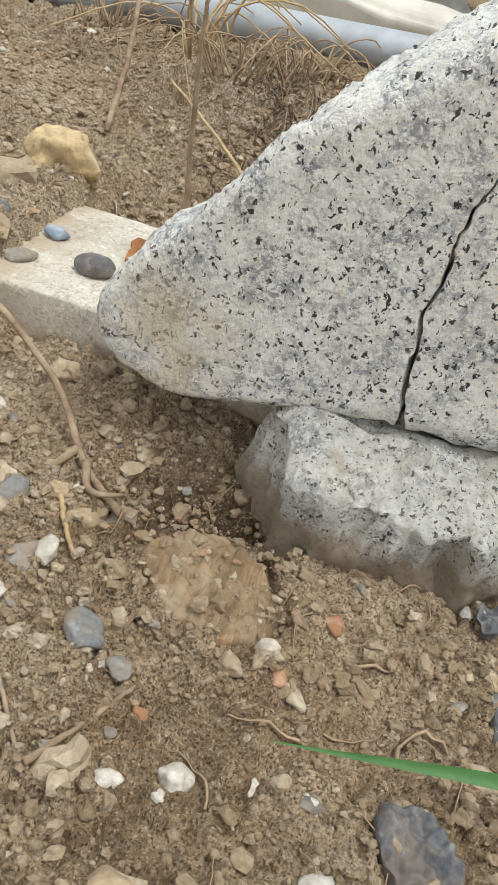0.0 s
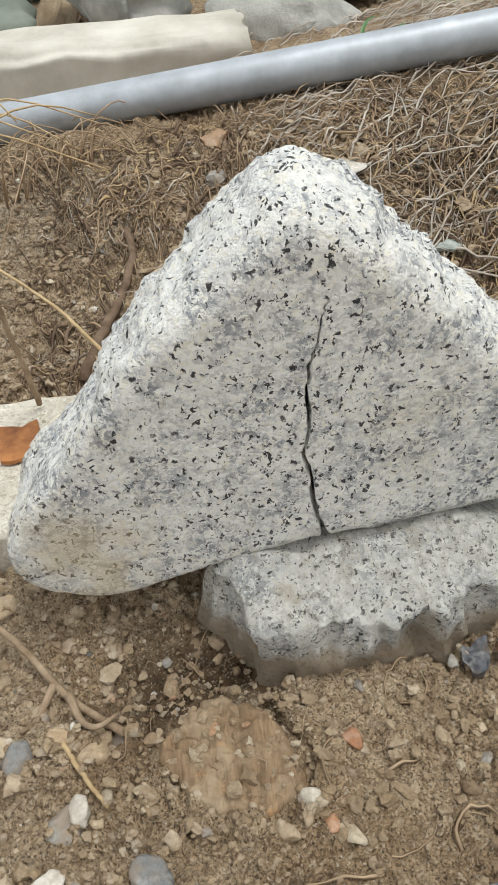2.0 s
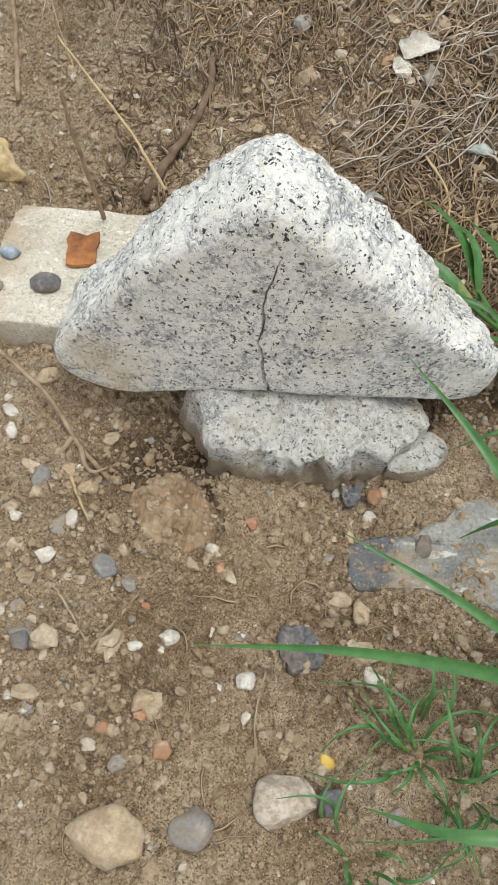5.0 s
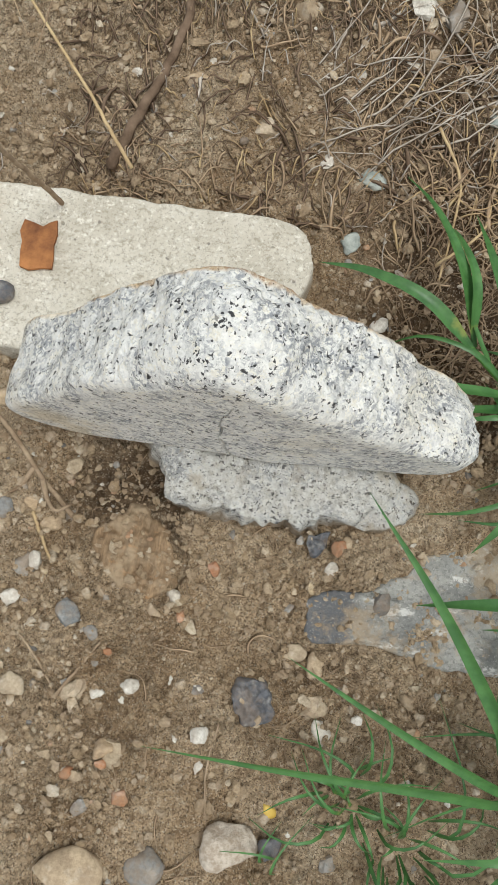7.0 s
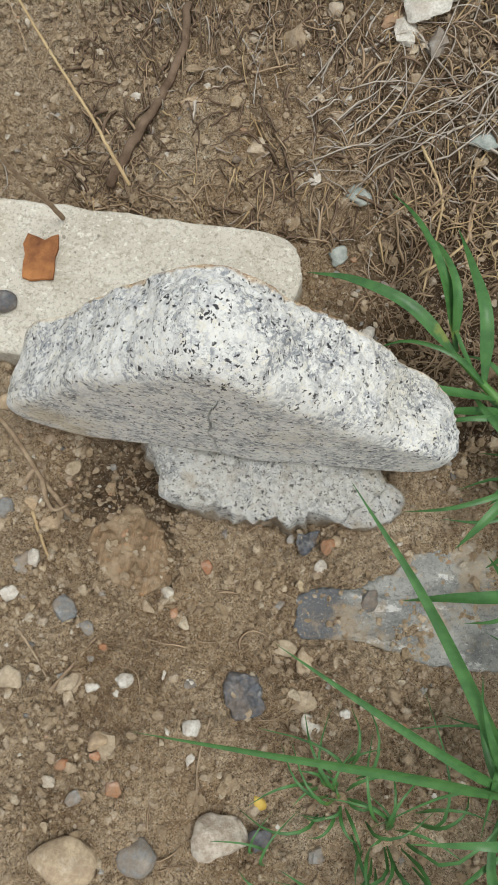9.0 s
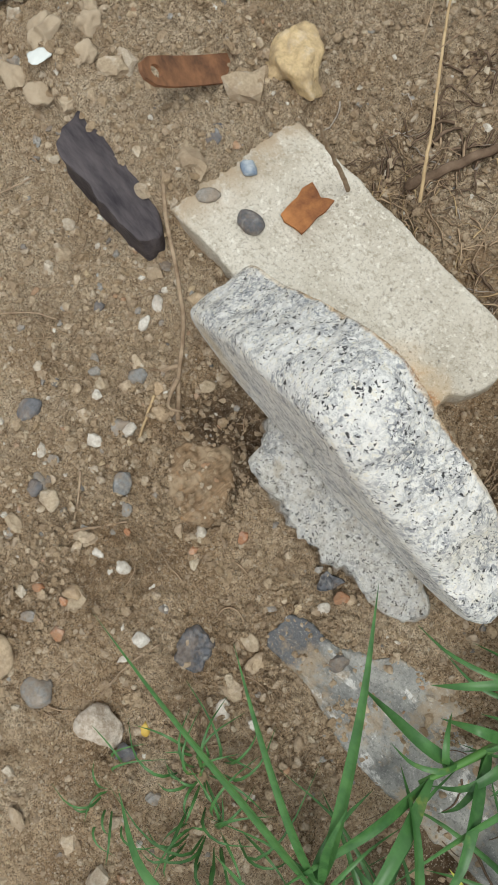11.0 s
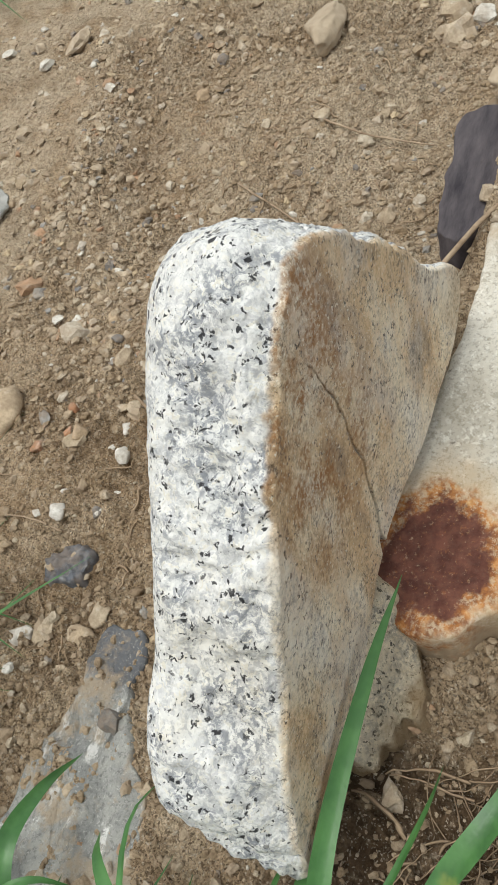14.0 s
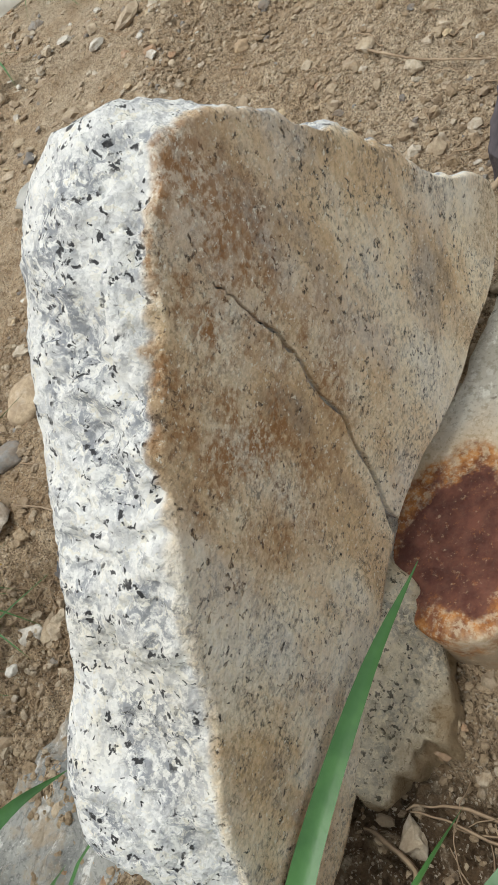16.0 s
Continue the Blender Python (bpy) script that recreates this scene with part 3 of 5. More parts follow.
def build_slab():
    around = 420
    line = closed_curve(OUTLINE, around)
    mid = np.array((-0.006, 0.06))
    reach = np.linalg.norm(line - mid, axis=1)
    peak, right = ramp((line[:, 1] - 0.105) / 0.045), ramp(line[:, 0] / 0.05) * ramp((line[:, 1] - 0.004) / 0.02)
    rf, rb = 0.010 + 0.006 * right + 0.009 * peak * (1 - 0.4 * right), 0.0045
    deep = 0.007 + 0.008 * right + 0.026 * peak * (1 - 0.3 * right)
    rings = []
    # the sides slant inwards to a smaller back face
    left, upper = ramp((0.012 - line[:, 0]) / 0.05), ramp((line[:, 1] - 0.012) / 0.04)
    slant = upper * (0.0015 + 0.0105 * (1 - left) * ramp((line[:, 0] - 0.066) / 0.045)) + 0.0100 * (1 - left) * ramp((line[:, 1] - 0.110) / 0.030)

    def inset(v):
        return slant * np.clip((v - deep) / (THICK - deep), 0, 1) ** (1.5 - 0.4 * left)

    for f in np.linspace(0.03, 1, 46):
        rings.append(((reach - rf) * f, 0.0 * reach, 0.0))
    for a in np.linspace(0, math.pi / 2, 9)[1:]:
        rings.append((reach - rf + rf * math.sin(a), deep * (1 - math.cos(a)), math.sin(a)))
    for s in np.linspace(0, 1, 26)[1:]:
        v = deep + (THICK - rb - deep) * s
        rings.append((reach - inset(v), v, 1.0))
    rim = reach - inset(THICK - rb)
    for a in np.linspace(0, math.pi / 2, 7)[1:]:
        rings.append((rim - rb + rb * math.cos(a), THICK - rb + rb * math.sin(a) + 0 * reach, math.cos(a)))
    for f in np.linspace(1, 0.03, 46)[1:]:
        rings.append(((rim - rb) * f, THICK + 0 * reach, 0.0))
    way = (line - mid) / reach[:, None]
    verts = []
    for r, depth, side in rings:
        p = mid + way * np.asarray(r)[:, None]
        for k in range(around):
            u, w = p[k]
            v = float(depth[k])
            q = Vector((u, v, w))
            chip = noise.noise(q * 38 + Vector((3, 0, 1))) * 0.0022 + noise.noise(Vector((q.x * 95, q.y * 60, q.z * 95))) * (0.0016 + 0.0016 * min(1.0, v / 0.016)) + abs(noise.noise(Vector((q.x * 190, q.y * 110, q.z * 190)))) * (-0.0012 - 0.0020 * min(1.0, v / 0.02)) - abs(noise.noise(q * 75 + Vector((8, 2, 5)))) * 0.0026 * min(1.0, v / 0.02) + noise.noise(q * 300) * 0.0012 + noise.noise(q * 600) * 0.0006
            dent = noise.noise(q * 22) * 0.0006 + noise.noise(q * 160) * 0.00018 + noise.noise(q * 480) * 0.00012
            out = side * chip * (0.8 + 0.45 * min(1.0, v / 0.02) * min(1.0, max(0.0, (u + 0.01) / 0.03)))
            u2, w2 = u + way[k][0] * out, w + way[k][1] * out
            face = (1 - side) * dent * (-1 if v < THICK / 2 else 1)
            back = v / THICK
            low = (0.038 * float(ramp((u + 0.035) / 0.14)) - 0.018 * float(ramp((-0.045 - u) / 0.05))) * back ** 1.1 * float(ramp((0.075 - w) / 0.07))
            trim = 0.006 * back * float(ramp((-0.07 - u) / 0.05))
            verts.append((u2 + trim, v + face + 0.115 * max(0.0, u2 - 0.02), w2 - low - trim * 0.3))
    faces = []
    total = len(rings)
    for i in range(total - 1):
        a, b = i * around, (i + 1) * around
        for k in range(around):
            j = (k + 1) % around
            faces.append((a + k, b + k, b + j, a + j))
    verts.append((mid[0], 0, mid[1])), verts.append((mid[0], THICK, mid[1]))
    c0, c1, last = len(verts) - 2, len(verts) - 1, (total - 1) * around
    for k in range(around):
        j = (k + 1) % around
        faces.append((c0, k, j)), faces.append((c1, last + j, last + k))
    me = bpy.data.meshes.new("granite_slab")
    me.from_pydata(verts, [], faces)
    bm = bmesh.new()
    bm.from_mesh(me)
    bmesh.ops.recalc_face_normals(bm, faces=bm.faces)
    bm.to_mesh(me)
    bm.free()
    slab = new("granite_slab", me)
    # a hair-fine wedge cut up from the lower edge makes the crack
    spine = [(0.0008, -0.06), (0.0005, 0.002), (-0.0036, 0.0216), (-0.0047, 0.037), (-0.0073, 0.0525), (-0.0046, 0.068), (-0.0052, 0.081), (-0.0041, 0.093), (-0.0005, 0.104), (0.0013, 0.1125), (0.0035, 0.118)]
    rnd = random.Random(4)
    pts = []
    for (a, b), (c, d) in zip(spine, spine[1:]):
        for s in (0, 0.2, 0.4, 0.6, 0.8):
            pts.append((a + (c - a) * s + rnd.uniform(-0.0006, 0.0006), b + (d - b) * s))
    pts.append(spine[-1])
    bm = bmesh.new()
    rows = []
    for i, (u, w) in enumerate(pts):
        half = 0.00012 + 0.00120 * max(0.0, 1 - max(w, 0) / 0.128) ** 0.75 * rnd.uniform(0.6, 1.25)
        if w < 0.009:
            half += 0.0016 * (0.009 - max(w, -0.005)) / 0.009
        rows.append([bm.verts.new((u + s * half + 0.09 * v, v, w)) for s, v in ((-1, -0.02), (1, -0.02), (1.15, 0.08), (-1.15, 0.08))])
    for r0, r1 in zip(rows, rows[1:]):
        for k in range(4):
            bm.faces.new((r0[k], r0[(k + 1) % 4], r1[(k + 1) % 4], r1[k]))
    bm.faces.new(rows[0][::-1]), bm.faces.new(rows[-1])
    bmesh.ops.recalc_face_normals(bm, faces=bm.faces)
    cutter = part("crack_wedge", bm, GRANITE, smooth=False)
    mod = slab.modifiers.new("crack", "BOOLEAN")
    mod.operation, mod.solver, mod.object = "DIFFERENCE", "EXACT", cutter
    cut = bpy.data.meshes.new_from_object(slab.evaluated_get(bpy.context.evaluated_depsgraph_get()))
    slab.modifiers.clear()
    slab.data = cut
    bpy.data.objects.remove(cutter)
    cut.materials.clear()
    cut.materials.append(GRANITE)
    cut.polygons.foreach_set("use_smooth", [True] * len(cut.polygons))
    slab.matrix_world = SLAB
    return tagged(slab, "triangular broken slab of speckled white granite with a crack, standing on edge", "granite slab")


build_slab()


# ---- footing stone under the slab and the concrete block behind it ----
def lump(name, outline, top, bottom, material, around=220, rim=0.006, chip=1.0, seed=0, inner=26):
    """A broken-edged stone with a plan outline; top is a function of x and y."""
    line = closed_curve(outline, around)
    jag = [chip * (0.0045 * noise.noise(Vector((px * 60, py * 60, seed))) + 0.0028 * noise.noise(Vector((px * 150, py * 150, seed + 9)))) for px, py in line]
    line = line + (line - line.mean(0)) / np.linalg.norm(line - line.mean(0), axis=1)[:, None] * np.array(jag)[:, None]
    mid = line.mean(0)
    verts, rings = [], []
    for f in np.linspace(0.04, 0.94, inner):
        rings.append((f, 0.0, 0.0))
    for a in np.linspace(0, 1, 5)[1:]:
        rings.append((0.94 + 0.06 * math.sin(a * math.pi / 2), a, a))
    for s in np.linspace(0, 1, 12)[1:]:
        rings.append((1.0, 1 + s, 1.0))
    off = Vector((seed * 7.3, seed * 3.1, seed))
    for f, drop, side in rings:
        for k in range(around):
            x, y = mid + (line[k] - mid) * f
            t = top(x, y)
            z = t - rim * (1 - math.cos(min(drop, 1) * math.pi / 2))
            if drop > 1:
                z = z + (bottom - z) * (drop - 1)
            q = Vector((x, y, z)) + off
            n = chip * (noise.noise(q * 42) * 0.0040 + noise.noise(q * 110) * 0.0022 + noise.noise(q * 300) * 0.0009)
            d = (line[k] - mid) / np.linalg.norm(line[k] - mid)
            verts.append((x + d[0] * n * side, y + d[1] * n * side, z + (1 - side) * n * 0.7))
    faces = []
    for i in range(len(rings) - 1):
        a, b = i * around, (i + 1) * around
        for k in range(around):
            j = (k + 1) % around
            faces.append((a + k, b + k, b + j, a + j))
    verts.append((mid[0], mid[1], top(*mid)))
    for k in range(around):
        faces.append((len(verts) - 1, k, (k + 1) % around))
    faces.append([(len(rings) - 1) * around + k for k in range(around)][::-1])
    return mesh_of(name, verts, faces, material)


def footing_top(x, y):
    slope = 0.0475 - 0.62 * max(0.0, -0.001 - y) - 0.25 * max(0.0, x - 0.06)
    return slope - 0.85 * max(0.0, y - 0.032) - 0.5 * max(0.0, -0.04 - x)


tagged(lump("footing_stone", [(-0.052, 0.004), (-0.040, -0.014), (-0.025, -0.026), (0.0, -0.029), (0.035, -0.026), (0.066, -0.021), (0.086, -0.012), (0.094, 0.002), (0.090, 0.03), (0.078, 0.062), (0.060, 0.072), (0.036, 0.070), (0.010, 0.045), (-0.03, 0.03)],
            footing_top, -0.03, FOOTING, seed=1, rim=0.002, chip=1.5, around=320, inner=40), "rough grey-white footing stone with flaking cement, half buried in soil", "stone block")
tagged(lump("stone_fragment", [(0.078, -0.019), (0.092, -0.020), (0.110, -0.013), (0.112, 0.002), (0.100, 0.012), (0.086, 0.008)], lambda x, y: 0.017 - 0.1 * (x - 0.09), -0.02, FOOTING, around=90, seed=5, inner=10),
       "low pale stone fragment beside the footing", "stone")


def block_top(x, y):
    return 0.0285 - 0.05 * x


tagged(lump("concrete_block", [(-0.236, 0.038), (-0.222, 0.039), (-0.204, 0.0405), (-0.17, 0.044), (-0.138, 0.0455), (-0.092, 0.044), (-0.07, 0.0425), (-0.05, 0.039), (-0.02, 0.035), (0.008, 0.037), (0.023, 0.048), (0.029, 0.062), (0.028, 0.080), (0.014, 0.093), (0.012, 0.106),
                                (0.020, 0.116), (0.0235, 0.140), (0.015, 0.158), (-0.002, 0.1645), (-0.04, 0.1625), (-0.084, 0.160), (-0.14, 0.156), (-0.191, 0.152), (-0.22, 0.150), (-0.236, 0.149)],
            block_top, -0.03, CONCRETE, around=420, rim=0.0025, chip=0.3, seed=2, inner=40), "pale weathered concrete block with a rust stain, half buried in soil", "concrete block")


# ---- flat stones in the soil ----
def flat_stone(name, outline, height, material, label, category="stone", seed=0, tilt=0.0, follow=0.6):
    def top(x, y):
        return gz(x, y) * follow + height + tilt * (x - outline[0][0])
    return tagged(lump(name, outline, top, -0.03, material, around=130, rim=0.0025, chip=0.9, seed=seed, inner=26), label, category)


flat_stone("flagstone", [(0.064, -0.092), (0.060, -0.072), (0.070, -0.061), (0.096, -0.056), (0.130, -0.028), (0.160, -0.015), (0.190, -0.012), (0.230, -0.020), (0.274, -0.028), (0.283, -0.050), (0.270, -0.074), (0.235, -0.083), (0.19, -0.088), (0.15, -0.095), (0.11, -0.089), (0.08, -0.092)],
           0.0018, FLAGSTONE, "flat grey flagstone sunk flush in the soil", seed=3)
flat_stone("ochre_stone", [(-0.078, -0.058), (-0.066, -0.041), (-0.056, -0.033), (-0.037, -0.042), (-0.024, -0.061), (-0.025, -0.078), (-0.040, -0.090), (-0.060, -0.080)], 0.0014, REDROCK, "ochre-brown flat stone bedded in the earth", seed=4)
flat_stone("slate_chip", [(0.024, -0.129), (0.034, -0.121), (0.046, -0.122), (0.050, -0.137), (0.044, -0.147), (0.031, -0.147)], 0.0035, SLATE, "blue-grey slate chip set flat in soil", seed=6)
flat_stone("blue_chip", [(0.051, -0.031), (0.058, -0.028), (0.065, -0.027), (0.062, -0.037), (0.057, -0.042)], 0.0055, SLATE, "small blue-grey ceramic chip in the soil", "chip", seed=7)


# ---- scattered grit, crumbs and gravel ----
def scatter(name, count, region, radius, material, label, category, seed, sub=1, flat=0.7, clump=20, bias=0.0, sink=0.3, spots=()):
    rnd = np.random.default_rng(seed)
    shapes = []
    for k in range(10):
        bm = rock((1, 1, 1), seed * 100 + k, sub, 0.8, 0.6)
        bm.verts.index_update()
        shapes.append((np.array([v.co for v in bm.verts]), np.array([[v.index for v in f.verts] for f in bm.faces])))
        bm.free()
    x0, x1, y0, y1 = region
    xs, ys = rnd.uniform(x0, x1, count * 6), rnd.uniform(y0, y1, count * 6)
    keep = smooth_noise(xs * clump, ys * clump, seed) + 0.6 * smooth_noise(xs * 6, ys * 6, seed + 1) + rnd.uniform(-0.45, 0.45, count * 6) > bias
    if spots:
        near = sum(np.exp(-(((xs - sx) / sr) ** 2) - ((ys - sy) / sr) ** 2) for sx, sy, sr in spots)
        keep = keep & (rnd.uniform(0, 1, count * 6) < near)
    xs, ys = xs[keep][:count], ys[keep][:count]
    zs = ground_height(xs, ys)
    verts, faces, base = [], [], 0
    sizes = np.clip(radius * np.exp(rnd.normal(0, 0.42, len(xs))), radius * 0.4, radius * 2.3)
    for x, y, z, r in zip(xs, ys, zs, sizes):
        p, f = shapes[rnd.integers(10)]
        a = rnd.uniform(0, 6.283)
        s = np.array((r * rnd.uniform(0.8, 1.35), r * rnd.uniform(0.7, 1.1), r * flat * rnd.uniform(0.7, 1.2)))
        q = p * s
        t = rnd.uniform(-0.5, 0.5)
        q = np.stack([q[:, 0], q[:, 1] * math.cos(t) - q[:, 2] * math.sin(t), q[:, 1] * math.sin(t) + q[:, 2] * math.cos(t)], 1)
        q = np.stack([q[:, 0] * math.cos(a) - q[:, 1] * math.sin(a) + x, q[:, 0] * math.sin(a) + q[:, 1] * math.cos(a) + y, q[:, 2] + z + r * flat * (1 - 2 * sink)], 1)
        verts.append(q), faces.append(f + base)
        base += len(p)
    v, f = np.concatenate(verts), np.concatenate(faces)
    me = bpy.data.meshes.new(name)
    me.vertices.add(len(v))
    me.vertices.foreach_set("co", v.ravel())
    me.loops.add(f.size)
    me.loops.foreach_set("vertex_index", f.ravel())
    me.polygons.add(len(f))
    me.polygons.foreach_set("loop_start", np.arange(0, f.size, 3))
    me.polygons.foreach_set("use_smooth", np.zeros(len(f), bool))
    me.update(calc_edges=True)
    me.materials.append(material)
    return tagged(new(name, me), label, category, kind="stuff")


YARD = (-0.46, 0.34, -0.34, 0.40)
scatter("soil_crumbs", 36000, YARD, 0.0011, CRUMB, "fine loose crumbs of dry brown soil", "soil", 11, 1, 0.75, 22, 0.02)
scatter("soil_clods", 6500, YARD, 0.0020, CRUMB, "small clods of brown earth lying on the ground", "soil", 12, 2, 0.75, 26, 0.08, 0.35)
scatter("loose_clods", 300, (-0.13, 0.12, -0.13, 0.02), 0.0017, CRUMB, "loose earth clods heaped before the footing stone", "soil", 16, 2, 0.8, 30, -0.1, 0.35, ((-0.01, -0.075, 0.035), (-0.06, -0.03, 0.03), (0.05, -0.07, 0.03), (-0.1, -0.06, 0.03)))
scatter("fine_gravel", 3600, YARD, 0.0017, GRAVEL, "fine mixed gravel strewn over the soil", "gravel", 13, 2, 0.75, 12, 0.05, 0.4)
scatter("coarse_gravel", 420, YARD, 0.0031, GRAVEL, "pale and brown pebbles half sunk in soil", "gravel", 14, 2, 0.7, 9, 0.05, 0.45)
scatter("left_gravel", 950, (-0.5, -0.10, -0.34, 0.02), 0.0026, GRAVEL, "pale pebbles thick in the trodden earth", "gravel", 15, 2, 0.7, 9, 0.0, 0.45)
scatter("outer_gravel", 2200, (-1.1, -0.42, -0.9, 0.3), 0.0034, GRAVEL, "pale pebbles over the outer yard", "gravel", 18, 2, 0.65, 7, 0.0, 0.4)
scatter("yard_gravel", 1100, (-0.5, 0.3, -0.8, -0.32), 0.0034, GRAVEL, "pale pebbles over the yard", "gravel", 19, 2, 0.65, 7, 0.0, 0.4)
scatter("far_gravel", 900, (-1.6, 1.2, -1.6, 1.2), 0.008, GRAVEL, "stones lying over the yard", "gravel", 17, 2, 0.6, 3, 0.1, 0.45)

# ---- single pebbles: x, y, radius ----
PALE_SPOTS = [(-0.037, -0.140, 0.0062), (-0.056, -0.148, 0.0058), (0.010, -0.158, 0.0066), (-0.121, -0.102, 0.0070), (0.081, -0.144, 0.0075), (0.004, -0.133, 0.0036), (-0.014, -0.132, 0.0036), (0.070, -0.049, 0.0055), (-0.022, -0.082, 0.0060),
              (-0.110, -0.077, 0.0060), (0.137, -0.162, 0.0040), (-0.206, -0.167, 0.0050), (-0.177, -0.149, 0.0050), (-0.191, -0.102, 0.0045), (0.100, -0.132, 0.0045), (-0.173, -0.006, 0.0065), (-0.167, -0.022, 0.0055), (0.012, -0.176, 0.0050)]
TAN_SPOTS = [(-0.044, -0.177, 0.0080), (0.056, -0.103, 0.0085), (0.072, -0.107, 0.0085), (-0.108, -0.052, 0.0085), (-0.121, -0.044, 0.0090), (-0.106, -0.152, 0.0085), (-0.141, -0.053, 0.0060), (-0.108, -0.152, 0.0055), (-0.067, -0.156, 0.0042), (-0.152, 0.018, 0.0080),
             (-0.033, -0.094, 0.0055), (-0.074, 0.245, 0.0090), (-0.16, -0.09, 0.0055), (0.076, -0.031, 0.0055), (-0.353, -0.225, 0.0080), (-0.144, -0.211, 0.0075), (-0.008, -0.099, 0.0042)]
GREY_SPOTS = [(-0.118, -0.081, 0.0105), (-0.084, -0.105, 0.0085), (-0.119, -0.151, 0.0085), (-0.139, -0.050, 0.0080), (-0.005, -0.232, 0.0130), (-0.062, -0.131, 0.0048), (-0.066, -0.113, 0.0052), (-0.162, -0.072, 0.0050), (-0.05, -0.21, 0.0055)]
DARK_SPOTS = [(-0.171, -0.126, 0.0110), (-0.121, -0.154, 0.0055), (-0.201, -0.041, 0.0060), (-0.118, -0.155, 0.0065)]
RED_SPOTS = [(-0.002, -0.061, 0.0046), (-0.028, -0.200, 0.0062), (-0.043, -0.185, 0.0042), (-0.062, -0.194, 0.0052), (-0.055, -0.123, 0.0036), (0.073, -0.034, 0.0058), (-0.016, -0.093, 0.0038)]


def pebbles(spots, material, label, seed, flat=0.7):
    for k, (x, y, r) in enumerate(spots):
        rnd = random.Random(seed + k)
        put_rock("pebble", (x, y), (r * rnd.uniform(1.0, 1.25), r * rnd.uniform(0.72, 1.0), r * flat * rnd.uniform(0.8, 1.1)), material, seed + k, label, "pebble", "pebbles in the soil", sink=0.38, tilt=rnd.uniform(-15, 15))


pebbles(PALE_SPOTS, PALE, "small pale quartz pebble lying in brown soil", 100)
pebbles(TAN_SPOTS, TAN, "tan angular stone bedded in brown soil", 200)
pebbles(GREY_SPOTS, GREY, "grey angular stone half sunk in the soil", 300, 0.55)
pebbles(DARK_SPOTS, SLATE, "dark slate pebble sunk in the soil", 400, 0.45)
pebbles(RED_SPOTS, RED, "small brick-red pebble in the soil", 500)
put_rock("pebble", (0.058, -0.193), (0.0058, 0.0044, 0.004), make_plain("yellow_pebble_skin", (0.50, 0.32, 0.06), (0.68, 0.50, 0.14), 120, where=1), 610, "bright yellow pebble on the soil", "pebble", "pebbles in the soil")
put_rock("rough_stone", (0.040, -0.214), (0.020, 0.0175, 0.013), ROCK, 620, "rough pale broken stone with a dark side", "stone", sink=0.3, turn=20)
put_rock("rough_stone", (-0.048, -0.246), (0.021, 0.016, 0.013), TAN, 622, "tan sandstone lump in the soil", "stone", sink=0.35, turn=5)
put_rock("rough_stone", (0.062, -0.212), (0.008, 0.009, 0.006), SLATE, 627, "dark grey stone beside a pale one", "stone", sink=0.35)
put_rock("limestone_lump", (-0.230, 0.170), (0.029, 0.022, 0.021), CREAM, 630, "rounded cream-yellow limestone lump on bare soil", "stone", sink=0.22, turn=-20, sub=5, lumpy=0.5, angular=0.6)
put_rock("dark_pebble", (-0.164, 0.0765), (0.0115, 0.0078, 0.0062), SLATE, 641, "smooth dark blue-grey pebble on the concrete block", "pebble", sink=0.12, turn=5, z=block_top(-0.164, 0.0765), angular=0.2, lumpy=0.12)
put_rock("grey_pebble", (-0.199, 0.066), (0.009, 0.006, 0.0035), GREY, 642, "flat grey pebble on the concrete block", "pebble", sink=0.2, z=block_top(-0.199, 0.066), angular=0.3)
put_rock("blue_pebble", (-0.197, 0.101), (0.0068, 0.0058, 0.0045), make_plain("blue_glaze", (0.14, 0.20, 0.29), (0.50, 0.54, 0.56), 90, 0.5, where=1), 643, "small blue and white ceramic bit on the block", "chip", sink=0.2, z=block_top(-0.197, 0.101))
put_rock("dark_stone", (-0.229, 0.094), (0.0135, 0.0095, 0.004), SLATE, 644, "dark flat stone half covered by silt", "stone", sink=0.3, turn=80, z=0.046)
for k, (x, y, r) in enumerate([(-0.335, 0.02, 0.013), (-0.352, 0.045, 0.015), (-0.325, 0.06, 0.010), (-0.365, 0.015, 0.014), (-0.345, 0.075, 0.011), (-0.375, 0.05, 0.012), (-0.31, 0.03, 0.008), (-0.36, 0.085, 0.009)]):
    put_rock("earth_clod", (x, y), (r, r * 0.85, r * 0.7), CLAY, 700 + k, "cracked clod of pale dried clay", "earth clod", "dried clay clods", sink=0.35, lumpy=0.4, sub=4)
put_rock("plastic_scrap", (-0.338, 0.030), (0.0105, 0.0075, 0.0016), WHITE, 720, "translucent white plastic scrap on clay", "scrap", sink=0.0, z=gz(-0.338, 0.03) + 0.012, turn=60)
put_rock("shell_piece", (0.284, 0.049), (0.014, 0.010, 0.0025), WHITE, 721, "white shell fragment under the grass", "shell", sink=0.1, turn=40)
for k, (x, y, r) in enumerate([(0.063, 0.270, 0.007), (0.030, 0.262, 0.006), (0.020, 0.205, 0.006), (0.178, 0.246, 0.010)]):
    put_rock("dry_leaf_scrap", (x, y), (r, r * 0.7, r * 0.22), PALE, 730 + k, "crumpled pale grey leaf scrap among dead grass", "leaf", "pale leaf scraps", sink=0.0, sub=3, lumpy=0.6)
put_rock("clay_lump", (-0.425, -0.138), (0.050, 0.019, 0.017), CLAY, 740, "long pale lump of dried clay", "earth clod", sink=0.3, turn=15, sub=4)
put_rock("flat_grey_stone", (-0.245, -0.405), (0.036, 0.024, 0.008), GREYROCK, 741, "flat grey stone on the yard", "stone", sink=0.4)
